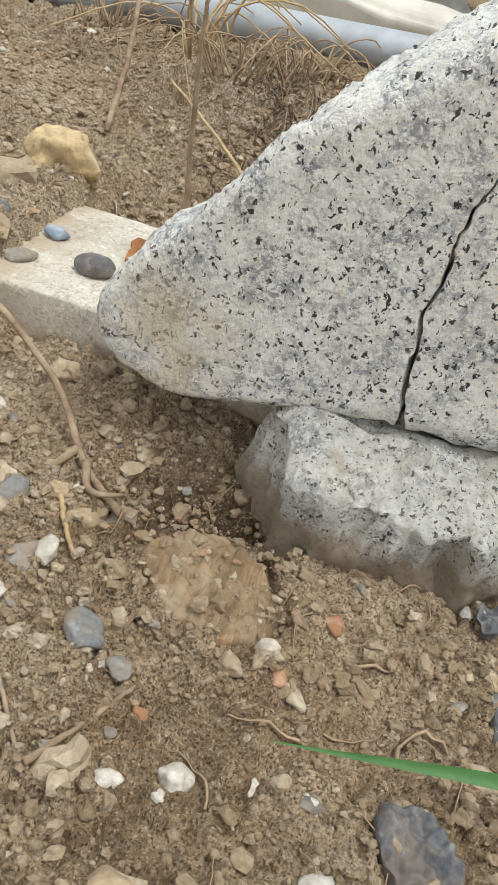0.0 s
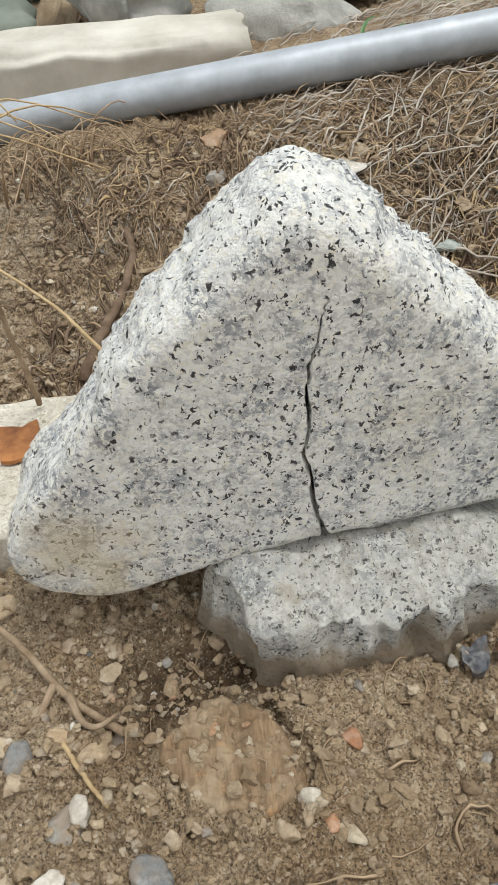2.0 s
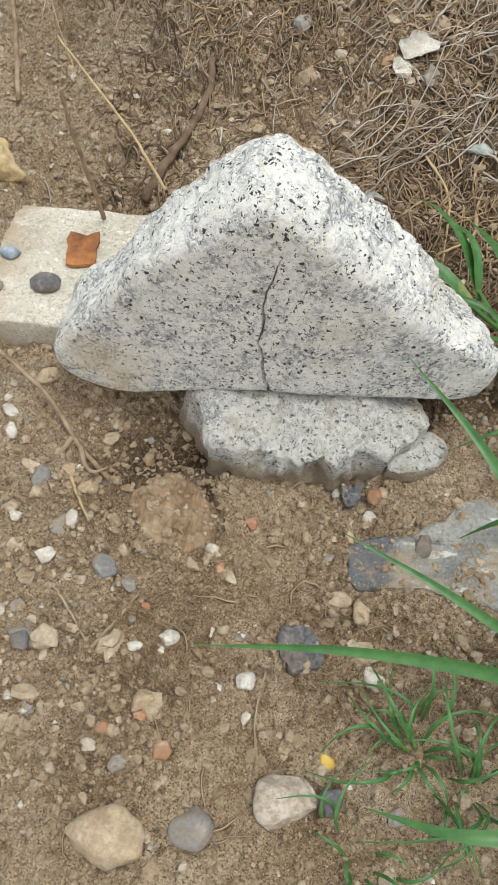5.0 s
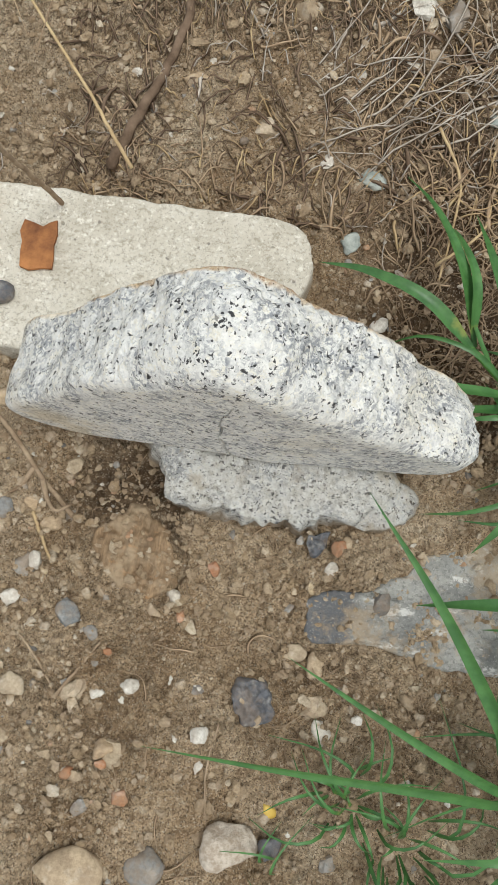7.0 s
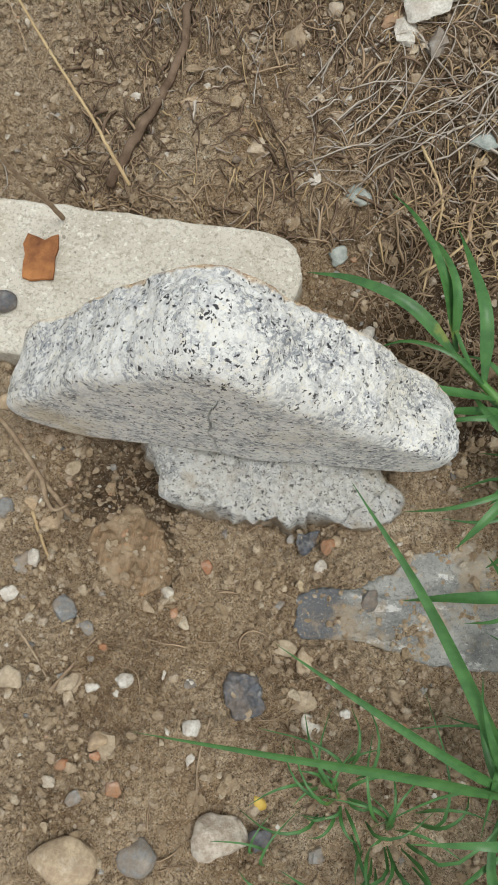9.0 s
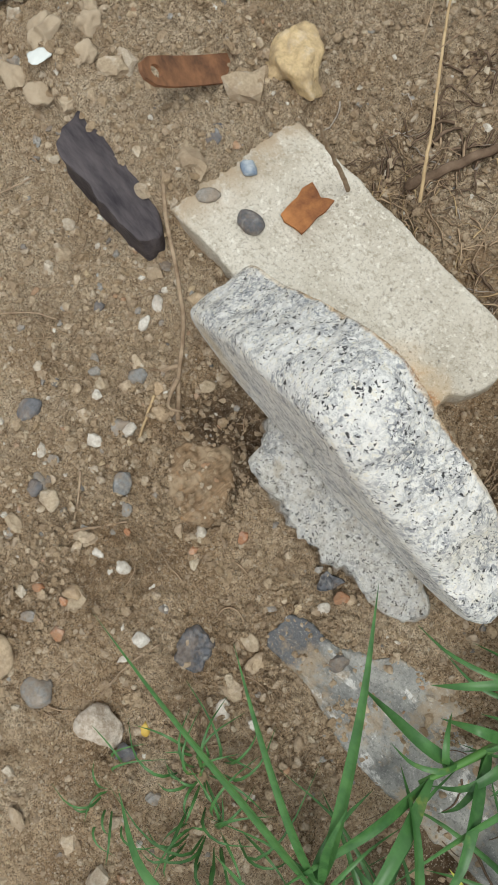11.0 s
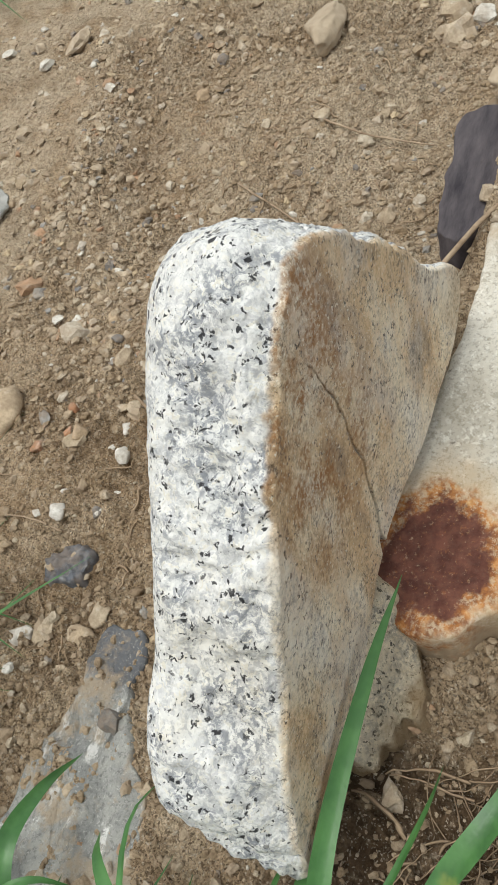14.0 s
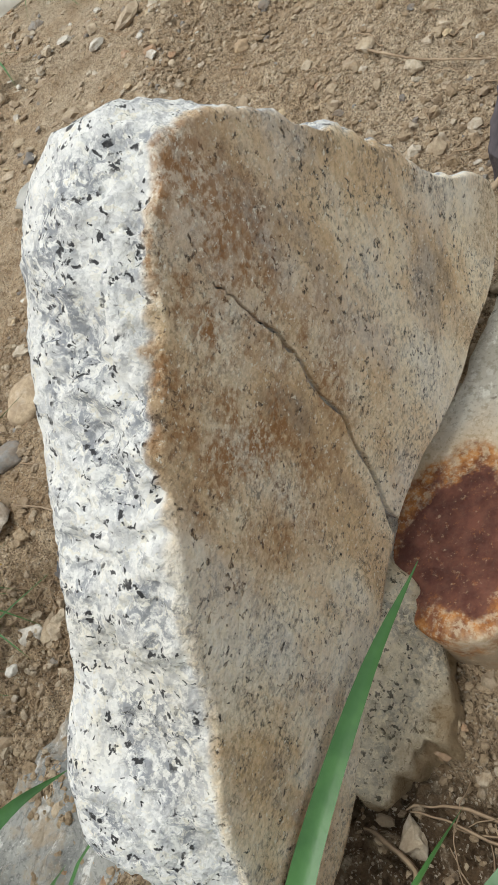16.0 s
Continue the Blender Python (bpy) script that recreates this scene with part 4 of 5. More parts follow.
put_rock("long_pale_stone", (-0.60, -0.77), (0.17, 0.030, 0.025), KERB, 742, "long pale kerb stone across the yard", "kerb stone", sink=0.35, turn=-38, sub=4)


# ---- shale shard, rusted iron ----
tagged(lump("shale_shard", [(-0.292, 0.004), (-0.300, 0.022), (-0.301, 0.044), (-0.278, 0.050), (-0.245, 0.044), (-0.222, 0.036), (-0.202, 0.024), (-0.206, 0.010), (-0.235, 0.006), (-0.265, 0.004)],
            lambda x, y: 0.033 + (-0.205 - x) * 0.22 - (y - 0.02) * 0.06, -0.01, SHALE, around=140, rim=0.0015, chip=0.7, seed=8), "black flaking shale slab leaning out of the soil", "stone")


def plate(outline, thick, holes=()):
    """A flat rusted plate from an outline, with slightly ragged edges."""
    bm = bmesh.new()
    outer = [bm.verts.new((x, y, 0)) for x, y in outline]
    edges = [bm.edges.new((outer[i - 1], outer[i])) for i in range(len(outer))]
    for hole in holes:
        inner = [bm.verts.new((x, y, 0)) for x, y in hole]
        edges += [bm.edges.new((inner[i - 1], inner[i])) for i in range(len(inner))]
    bmesh.ops.triangle_fill(bm, use_beauty=True, edges=edges)
    res = bmesh.ops.extrude_face_region(bm, geom=bm.faces[:])
    bmesh.ops.translate(bm, verts=[v for v in res["geom"] if isinstance(v, bmesh.types.BMVert)], vec=(0, 0, thick))
    bmesh.ops.recalc_face_normals(bm, faces=bm.faces)
    return bm


rr = random.Random(5)
ragged = [(x + rr.uniform(-0.0006, 0.0006), y + rr.uniform(-0.0006, 0.0006)) for x, y in
          [(-0.016, -0.0105), (-0.008, -0.011), (0.0, -0.0105), (0.008, -0.0115), (0.017, -0.011), (0.0155, -0.006), (0.013, -0.002), (0.0155, 0.003), (0.0185, 0.010), (0.010, 0.0115), (0.002, 0.0105), (-0.006, 0.011), (-0.015, 0.0105), (-0.0165, 0.004), (-0.0155, -0.003)]]
chip = part("rusty_plate", plate(ragged, 0.0022), RUSTY, smooth=False)
chip.matrix_world = pose(-0.1485, 0.1125, block_top(-0.1485, 0.1125) + 0.001, 1.5, 2.8, 100)
tagged(chip, "flat orange rusted iron scrap lying on concrete", "iron scrap")
strip = [(0, -0.0095), (0.03, -0.0095), (0.06, -0.0095), (0.105, -0.0095), (0.122, -0.0085), (0.132, -0.0045), (0.134, 0), (0.132, 0.0045), (0.122, 0.0085), (0.105, 0.0095), (0.06, 0.0095), (0.03, 0.0095), (0, 0.0095)]
slot = [(0.117 + 0.0065 * math.cos(a * math.pi / 6) * (1.0 if abs(math.cos(a * math.pi / 6)) > 0.3 else 0.9), 0.0042 * math.sin(a * math.pi / 6)) for a in range(12)]
bm = plate(strip, 0.003, [slot])
bmesh.ops.subdivide_edges(bm, edges=[e for e in bm.edges if e.calc_length() > 0.02], cuts=3)
for v in bm.verts:
    v.co.z += 1.6 * ((v.co.x - 0.067) ** 2 - 0.0045)
bar = part("rusty_bar", bm, BROWNIRON, smooth=False)
foot, tip = Vector((-0.262, 0.160, 0.030)), Vector((-0.249, 0.064, 0.122))
ex = (tip - foot).normalized()
ez = (Vector((0.45, -0.15, 1)) - ex * ex.dot(Vector((0.45, -0.15, 1)))).normalized()
ey = ez.cross(ex)
bar.matrix_world = Matrix(((ex.x, ey.x, ez.x, foot.x), (ex.y, ey.y, ez.y, foot.y), (ex.z, ey.z, ez.z, foot.z), (0, 0, 0, 1)))
tagged(bar, "bent rusty iron strap with a slotted end, stuck in the soil", "iron strap")


# ---- pipe and what lies behind it ----
def pipe_at(x):
    return Vector((x, 0.440 - 0.05 * x, 0.117 + 0.064 * x))


pipe_ends = [pipe_at(-1.8 + 0.2 * k) for k in range(19)]
tagged(part("steel_pipe", tube(pipe_ends, (0.0158, 0.0158), 28), ZINC), "dull grey galvanised steel pipe lying across the ground", "pipe")


def slab_block(name, size, at, turn, material, seed, label, category):
    bm = bmesh.new()
    bmesh.ops.create_cube(bm, size=1)
    bmesh.ops.subdivide_edges(bm, edges=bm.edges[:], cuts=22, use_grid_fill=True)
    off = Vector((seed, seed * 2.0, 0))
    for v in bm.verts:
        p = Vector((v.co.x * size[0], v.co.y * size[1], v.co.z * size[2]))
        edge = sorted((abs(v.co.x), abs(v.co.y), abs(v.co.z)))
        wear = 1 - 0.16 * max(0.0, (edge[1] - 0.38) / 0.12)
        p = Vector((p.x, p.y * wear, p.z * wear))
        p += Vector([noise.noise(p * 16 + off + Vector((k * 9, 0, 0))) * 0.012 + noise.noise(p * 55 + off + Vector((k * 5, 1, 0))) * 0.004 for k in range(3)])
        v.co = p
    ob = part(name, bm, material)
    ob.matrix_world = pose(*at, 0, 0, turn)
    return tagged(ob, label, category)


slab_block("kerb_stone", (0.95, 0.10, 0.085), (-0.445, 0.585, 0.093), 1.5, KERB, 3, "long pale broken concrete kerb beyond the pipe", "kerb stone")
for k, (x, y, z, sx, sy, sz, m, label) in enumerate([
        (0.09, 0.66, 0.10, 0.08, 0.06, 0.055, GREYROCK, "large grey field stone beyond the pipe"), (0.235, 0.60, 0.085, 0.050, 0.035, 0.032, TAN, "tan broken stone beyond the pipe"),
        (0.20, 0.72, 0.125, 0.062, 0.04, 0.032, TAN, "tan flat stone lying on rubble"), (-0.10, 0.80, 0.13, 0.12, 0.08, 0.07, GREYROCK, "grey boulder in the rubble heap"),
        (-0.36, 0.84, 0.11, 0.16, 0.10, 0.085, GREENROCK, "mossy green-grey boulder in rubble"), (-0.02, 0.76, 0.19, 0.05, 0.035, 0.028, GREYROCK, "small grey stone on the rubble heap"),
        (0.36, 0.86, 0.10, 0.13, 0.09, 0.07, GREYROCK, "grey boulder behind black film")]):
    put_rock("field_stone", (x, y), (sx, sy, sz), m, 800 + k, label, "stone", "rubble beyond the pipe", z=z - sz * 0.25, sink=0.3, sub=4, turn=k * 37, lumpy=0.3)
for k in range(16):
    q = random.Random(900 + k)
    s = q.uniform(0.08, 0.17)
    x, y = -0.95 + k * 0.13 + q.uniform(-0.05, 0.05), 1.0 + q.uniform(-0.06, 0.25)
    put_rock("field_stone", (x, y), (s, s * 0.7, s * q.uniform(0.6, 0.8)), (GREYROCK, GREENROCK, GREYROCK, KERB)[k % 4], 900 + k, "grey weathered stone in the rubble bank", "stone", "rubble beyond the pipe", z=0.10 + q.uniform(0, 0.07), sink=0.25, sub=3, lumpy=0.3)


def film(name, at, size, seed, label):
    """A crumpled sheet of plastic."""
    n, verts, faces = 40, [], []
    for j in range(n):
        for i in range(n):
            u, v = i / (n - 1) - 0.5, j / (n - 1) - 0.5
            p = Vector((u * 5, v * 5, seed))
            h = abs(noise.noise(p)) * 0.5 + abs(noise.noise(p * 2.3)) * 0.22 + noise.noise(p * 5) * 0.05
            verts.append((at[0] + (u + 0.1 * noise.noise(p + Vector((9, 0, 0)))) * size[0], at[1] + (v + 0.1 * noise.noise(p + Vector((0, 9, 0)))) * size[1], at[2] + h * size[2] * (1 - 1.2 * max(abs(u), abs(v)))))
    for j in range(n - 1):
        for i in range(n - 1):
            a = j * n + i
            faces.append((a, a + 1, a + n + 1, a + n))
    return tagged(mesh_of(name, verts, faces, FILMY), label, "plastic sheet")


film("plastic_sheet", (0.20, 0.80, 0.11), (0.34, 0.26, 0.22), 2, "crumpled black plastic sheet among the rubble")
film("plastic_sheet", (-0.475, 0.075, gz(-0.475, 0.075) - 0.004), (0.10, 0.11, 0.05), 6, "crumpled black plastic sheet on the soil")


# ---- twigs and dead grass ----
def twig(points, radii, label, material=TWIG, lift=0.0025, count=26, seed=0, forks=()):
    pts = spline([(x, y, (gz(x, y) + lift) if z is None else z) for x, y, z in points], count)
    q = random.Random(seed)
    pts = [p + Vector([q.uniform(-1, 1) * radii[0] * 0.35 for _ in range(3)]) for p in pts]
    bm = tube(pts, radii, 7)
    root = part("twig", bm, material)
    for f in forks:
        part("side_shoot", tube(spline([(x, y, (gz(x, y) + lift) if z is None else z) for x, y, z in f], 12), (radii[1] * 1.1, radii[1] * 0.4), 6), material, root)
    return tagged(root, label, "twig", "dry twigs")


twig([(-0.285, 0.072, 0.052), (-0.245, 0.060, 0.047), (-0.205, 0.034, 0.040), (-0.150, 0.003, 0.022), (-0.118, -0.028, None), (-0.094, -0.047, None)], (0.0013, 0.0019), "long dry beige twig lying across the soil", seed=1,
     forks=[[(-0.118, -0.028, 0.008), (-0.112, -0.040, 0.006), (-0.104, -0.046, 0.010), (-0.096, -0.040, 0.008)], [(-0.125, -0.022, 0.008), (-0.132, -0.035, 0.004), (-0.138, -0.04, None)]])
twig([(-0.088, 0.305, None), (-0.086, 0.274, None), (-0.100, 0.236, None), (-0.110, 0.205, None), (-0.121, 0.182, None)], (0.0028, 0.0038), "thick dark brown stick behind the block", DARKBARK, 0.0065, seed=2)
twig([(-0.140, 0.143, 0.040), (-0.138, 0.130, 0.085), (-0.136, 0.116, 0.130), (-0.133, 0.106, 0.166), (-0.128, 0.104, 0.172)], (0.0018, 0.0007), "thin dry stalk standing upright behind the block", seed=3)
twig([(-0.108, -0.122, None), (-0.095, -0.136, None), (-0.074, -0.160, None)], (0.0009, 0.0007), "thin grey twig on the soil", seed=4)
twig([(-0.060, -0.118, None), (-0.070, -0.137, None), (-0.079, -0.153, None)], (0.0008, 0.0013), "short brown twig on the soil", seed=5)
twig([(-0.119, -0.049, None), (-0.111, -0.062, None), (-0.099, -0.078, None)], (0.0012, 0.0009), "short split straw on the soil", STRAW, seed=6)
twig([(-0.27, -0.16, None), (-0.23, -0.09, None), (-0.21, -0.07, None)], (0.0009, 0.0006), "thin twig on trodden earth", seed=7)
twig([(-0.33, -0.12, None), (-0.31, -0.07, None), (-0.30, -0.02, None)], (0.0009, 0.0006), "thin brown twig on trodden earth", seed=8)
twig([(0.02, -0.15, None), (0.018, -0.175, None), (0.022, -0.20, None)], (0.0007, 0.0005), "thin rootlet on the soil", seed=9)
twig([(0.10, 0.15, 0.03), (0.13, 0.19, None), (0.125, 0.23, None), (0.15, 0.27, None)], (0.0010, 0.0007), "pale curved stalk in dead grass", STRAW, seed=10)
twig([(-0.235, 0.25, 0.05), (-0.245, 0.31, 0.10), (-0.262, 0.36, 0.165), (-0.28, 0.40, 0.22)], (0.0022, 0.0010), "pale bent stalk rising from the soil", seed=11)


twig([(-0.205, 0.285, 0.085), (-0.165, 0.240, 0.078), (-0.132, 0.206, 0.068), (-0.117, 0.189, 0.060), (-0.100, 0.172, 0.046)], (0.0009, 0.0013), "long yellow straw stalk lying over the litter", STRAW, seed=12)
twig([(0.086, 0.240, None), (0.099, 0.222, None), (0.108, 0.204, None), (0.109, 0.178, None), (0.107, 0.152, None)], (0.0011, 0.0007), "pale branched root lying on dark soil", STRAW, 0.004, seed=13,
     forks=[[(0.102, 0.215, 0.030), (0.088, 0.205, 0.030), (0.072, 0.190, 0.026), (0.060, 0.181, 0.024)], [(0.108, 0.200, 0.028), (0.122, 0.196, 0.026), (0.138, 0.206, 0.026)]])
twig([(0.130, 0.236, None), (0.150, 0.222, None), (0.178, 0.214, None)], (0.0009, 0.0006), "pale dry stalk on dark soil", DEADGRASS, 0.004, seed=14)
LICHEN = make_plain("green_grey_stone", (0.22, 0.25, 0.23), (0.50, 0.53, 0.49), 150, 0.85, where=1, bump=0.0008)
put_rock("stone_flake", (0.049, 0.203), (0.0125, 0.0075, 0.0045), LICHEN, 751, "green-grey angular stone flake on dark soil", "stone", sink=0.25, turn=-25)
put_rock("stone_flake", (0.045, 0.165), (0.0095, 0.0070, 0.0035), LICHEN, 752, "green-grey angular stone flake on dark soil", "stone", sink=0.25, turn=50)
put_rock("stone_flake", (0.125, 0.246), (0.0135, 0.0080, 0.0040), LICHEN, 753, "green-grey angular stone flake among dead grass", "stone", sink=0.25, turn=10)
put_rock("stone_flake", (0.075, 0.117), (0.0085, 0.0060, 0.0030), PALE, 754, "pale thin stone flake beside the slab", "stone", sink=0.1, turn=35)


def crumpled_scrap(name, at, size, seed, label):
    """A thin torn scrap with a folded surface."""
    bm = bmesh.new()
    bmesh.ops.create_circle(bm, cap_ends=True, segments=18, radius=1)
    bmesh.ops.subdivide_edges(bm, edges=bm.edges[:], cuts=3, use_grid_fill=True)
    bmesh.ops.triangulate(bm, faces=bm.faces)
    res = bmesh.ops.extrude_face_region(bm, geom=bm.faces[:])
    bmesh.ops.translate(bm, verts=[v for v in res["geom"] if isinstance(v, bmesh.types.BMVert)], vec=(0, 0, 0.06))
    for v in bm.verts:
        p = Vector((v.co.x, v.co.y, seed))
        r = 1 + 0.5 * noise.noise(p * 1.6)
        v.co = Vector((v.co.x * r * size[0], v.co.y * r * size[1], (v.co.z + 0.5 * noise.noise(p * 1.3)) * size[1] * 0.6))
    bmesh.ops.recalc_face_normals(bm, faces=bm.faces)
    ob = part(name, bm, PALE)
    ob.matrix_world = pose(at[0], at[1], gz(*at) + 0.007, 0, 0, seed * 40)
    return tagged(ob, label, "scrap")


crumpled_scrap("plastic_scrap", (0.075, 0.318), (0.014, 0.017), 3, "torn white plastic scrap on dead grass")


def strands(name, count, region, length, width, material, label, category, seed, lift=0.004, curl=1.0, heading=None, clump=14, bias=0.0):
    """Thin dead stalks lying about, as three-sided tubes in one mesh."""
    rnd = np.random.default_rng(seed)
    x, y = rnd.uniform(region[0], region[1], count * 12), rnd.uniform(region[2], region[3], count * 12)
    keep = smooth_noise(x * clump, y * clump, seed) + rnd.uniform(-0.3, 0.3, count * 12) >= bias
    x, y = x[keep][:count], y[keep][:count]
    m, n = len(x), 9
    a = rnd.uniform(0, 6.283, m) if heading is None else heading + rnd.normal(0, 0.55, m)
    step, turn = length * rnd.uniform(0.3, 1.3, m) / n, rnd.normal(0, 0.22 * curl, m)
    up, w = rnd.uniform(0, 1, m) * lift, width * np.exp(rnd.normal(0, 0.38, m))
    rows = []
    for i in range(n):
        z = ground_height(x, y) + up * math.sin(math.pi * (i + 0.5) / n) + 0.0006
        s = w * (1 - 0.6 * i / n)
        px, py = -np.sin(a) * s, np.cos(a) * s
        rows.append(np.stack([np.stack([x + px, y + py, z], 1), np.stack([x - px, y - py, z], 1), np.stack([x, y, z + s * 1.2], 1)], 1))
        x, y, a = x + np.cos(a) * step, y + np.sin(a) * step, a + turn + rnd.normal(0, 0.16 * curl, m)
    verts = np.stack(rows, 1).reshape(-1, 3).tolist()
    faces = []
    for j in range(m):
        for i in range(n - 1):
            b = 3 * (j * n + i)
            for k in range(3):
                faces.append((b + k, b + (k + 1) % 3, b + 3 + (k + 1) % 3, b + 3 + k))
    return tagged(mesh_of(name, verts, faces, material), label, category, kind="stuff")


strands("grey_grass_litter", 850, (0.0, 0.42, 0.20, 0.62), 0.080, 0.0007, DEADGRASS, "flattened grey dead grass stalks on soil", "dead grass", 31, 0.010, 0.35, 0.5, 10, -0.15)
strands("root_litter", 1150, (-0.13, 0.24, 0.165, 0.36), 0.030, 0.0006, ROOTS, "short brown roots and dead grass on soil", "dead grass", 32, 0.007, 0.4, None, 16, 0.05)
strands("bank_litter", 520, (-0.35, 0.30, 0.34, 0.50), 0.05, 0.0006, ROOTS, "brown dead grass along the pipe", "dead grass", 33, 0.010, 0.45)
strands("humus_litter", 900, (0.06, 0.34, 0.08, 0.24), 0.030, 0.0005, ROOTS, "fine dead roots in dark humus", "dead grass", 34, 0.005, 0.5)
strands("pale_litter", 220, (-0.2, 0.34, 0.16, 0.36), 0.030, 0.0006, DEADGRASS, "pale dead grass bits on the soil", "dead grass", 35, 0.006, 0.5)
strands("yard_rootlets", 260, (-0.42, 0.16, -0.32, 0.0), 0.028, 0.00045, ROOTS, "fine dry rootlets on the trodden soil", "rootlets", 36, 0.003, 0.9)
strands("dark_litter", 1000, (-0.16, 0.34, 0.165, 0.40), 0.030, 0.0008, DARKBARK, "dark rotting grass and root bits on soil", "dead grass", 38, 0.006, 0.4, None, 16, 0.05)
strands("fibre_litter", 650, (-0.16, 0.34, 0.165, 0.40), 0.022, 0.0006, STRAW, "pale straw fibres on the soil", "dead grass", 39, 0.006, 0.35)
strands("right_litter", 320, (0.20, 0.42, -0.10, 0.30), 0.045, 0.0005, DARKBARK, "brown dead grass matted over soil", "dead grass", 37, 0.008, 0.5)


def tuft(at, count, length, width, material, label, category, seed, spread=0.9, name="dry_grass_tuft", parts="stalk"):
    root = tagged(new(name), label, category)
    root.location = (at[0], at[1], gz(*at))
    q = random.Random(seed)
    for _ in range(count):
        a, s, h = q.uniform(0, 6.283), q.uniform(0.35, 1.0) * spread, length * q.uniform(0.35, 1.15)
        d = Vector((math.cos(a), math.sin(a), 0))
        side = Vector((-d.y, d.x, 0)) * q.uniform(-0.9, 0.9)
        start = d * q.uniform(0, 0.022)
        pts = [start, start + d * h * 0.3 * s + Vector((0, 0, h * 0.45)), start + (d + side) * h * 0.7 * s + Vector((0, 0, h * (0.75 - 0.25 * s))), start + (d + side * 2) * h * 1.0 * s + Vector((0, 0, h * (0.85 - 0.8 * s)))]
        if parts == "blade":
            part(parts, blade_mesh(spline(pts, 9), width), material, root)
        else:
            part(parts, tube(spline(pts, 10), (width, width * 0.4), 5), material, root)
    return root


def blade_mesh(pts, width, fold=0.28, sheath=0.35, roll=0.0):
    """A grass blade with a folded midrib, tapering to its tip."""
    bm = bmesh.new()
    rows, n = [], len(pts)
    for i, p in enumerate(pts):
        t = (pts[min(i + 1, n - 1)] - pts[max(i - 1, 0)]).normalized()
        side = t.cross(Vector((0, 0, 1)))
        side = side.normalized() if side.length > 0.05 else Vector((1, 0, 0))
        up = side.cross(t).normalized()
        side, up = side * math.cos(roll) + up * math.sin(roll), up * math.cos(roll) - side * math.sin(roll)
        s = i / (n - 1)
        w = width * 0.5 * min(1.0, sheath + s * 3.6) * max(0.02, 1 - max(0.0, (s - 0.18) / 0.82) ** 1.7)
        rows.append([bm.verts.new(p + side * (w * k) + up * (w * fold * abs(k))) for k in (-1, -0.5, 0, 0.5, 1)])
    for r0, r1 in zip(rows, rows[1:]):
        for k in range(4):
            bm.faces.new((r0[k], r0[k + 1], r1[k + 1], r1[k]))
    return bm


tuft((-0.175, 0.345), 22, 0.075, 0.0008, ROOTS, "brown dried-out grass tuft on the bank", "dead grass", 51, 1.0)
tuft((-0.215, 0.36), 12, 0.10, 0.0012, STRAW, "yellow straw tuft leaning from the bank", "dead grass", 52, 1.2)
tuft((-0.30, 0.40), 16, 0.075, 0.0009, ROOTS, "brown dried-out grass tuft by the pipe", "dead grass", 53, 1.0)
tuft((-0.13, 0.385), 22, 0.06, 0.0009, ROOTS, "brown dried-out grass tuft by the pipe", "dead grass", 54, 1.0)


# ---- living grass ----
def grass_plant(name, base, culms, blades, label, extra=5):
    """culms: lists of points; blades: (width, points)."""
    root = tagged(new(name), label, "grass plant")
    root.location = base
    b = Vector(base)
    for pts, r in culms:
        line = spline([Vector(p) - b for p in pts], 12)
        culm = part("culm", tube(line, (r * 1.4, r * 0.55), 9), CULM, root, "pale green fleshy culm")
    q = random.Random(len(blades))
    for w, pts, *roll in blades:
        part("blade", blade_mesh(spline([Vector(p) - b for p in pts], 18), w * 1.12, roll=roll[0] if roll else q.uniform(-0.6, 0.6)), BLADE, root)
    # shorter leaves along every culm
    for pts, r in culms:
        line = spline([Vector(p) - b for p in pts], 12)
        for j in range(extra):
            at = line[4 + (j * 7) // max(1, extra)]
            a = q.uniform(0, 6.283)
            out = Vector((math.cos(a), math.sin(a), 0))
            h = q.uniform(0.03, 0.085)
            bend = Vector((-out.y, out.x, 0)) * q.uniform(-0.3, 0.3)
            lift = q.uniform(0.25, 0.7)
            part("blade", blade_mesh(spline([at, at + out * h * 0.35 + Vector((0, 0, h * lift * 0.5)), at + (out + bend) * h * 0.75 + Vector((0, 0, h * lift * 0.45)), at + (out + bend * 2) * h + Vector((0, 0, -0.005))], 12), q.uniform(0.0035, 0.0075), roll=q.uniform(-0.5, 0.5)), BLADE, root)
    return root


HUB = (0.209, 0.038, 0.016)
rosette = [((HUB, (0.203, 0.005, 0.026), (0.193, -0.035, 0.032), (0.184, -0.068, 0.036)), 0.0032), ((HUB, (0.185, 0.055, 0.026), (0.158, 0.075, 0.032), (0.125, 0.100, 0.036)), 0.0034),
           ((HUB, (0.232, 0.047, 0.022), (0.258, 0.055, 0.026), (0.290, 0.063, 0.030)), 0.0031), ((HUB, (0.223, 0.018, 0.024), (0.238, -0.008, 0.030), (0.258, -0.04, 0.032)), 0.0029),
           ((HUB, (0.209, 0.066, 0.022), (0.206, 0.098, 0.028), (0.214, 0.125, 0.03)), 0.0024), ((HUB, (0.235, 0.06, 0.026), (0.262, 0.085, 0.03)), 0.0020), ((HUB, (0.19, 0.03, 0.03), (0.172, 0.022, 0.042)), 0.0018)]
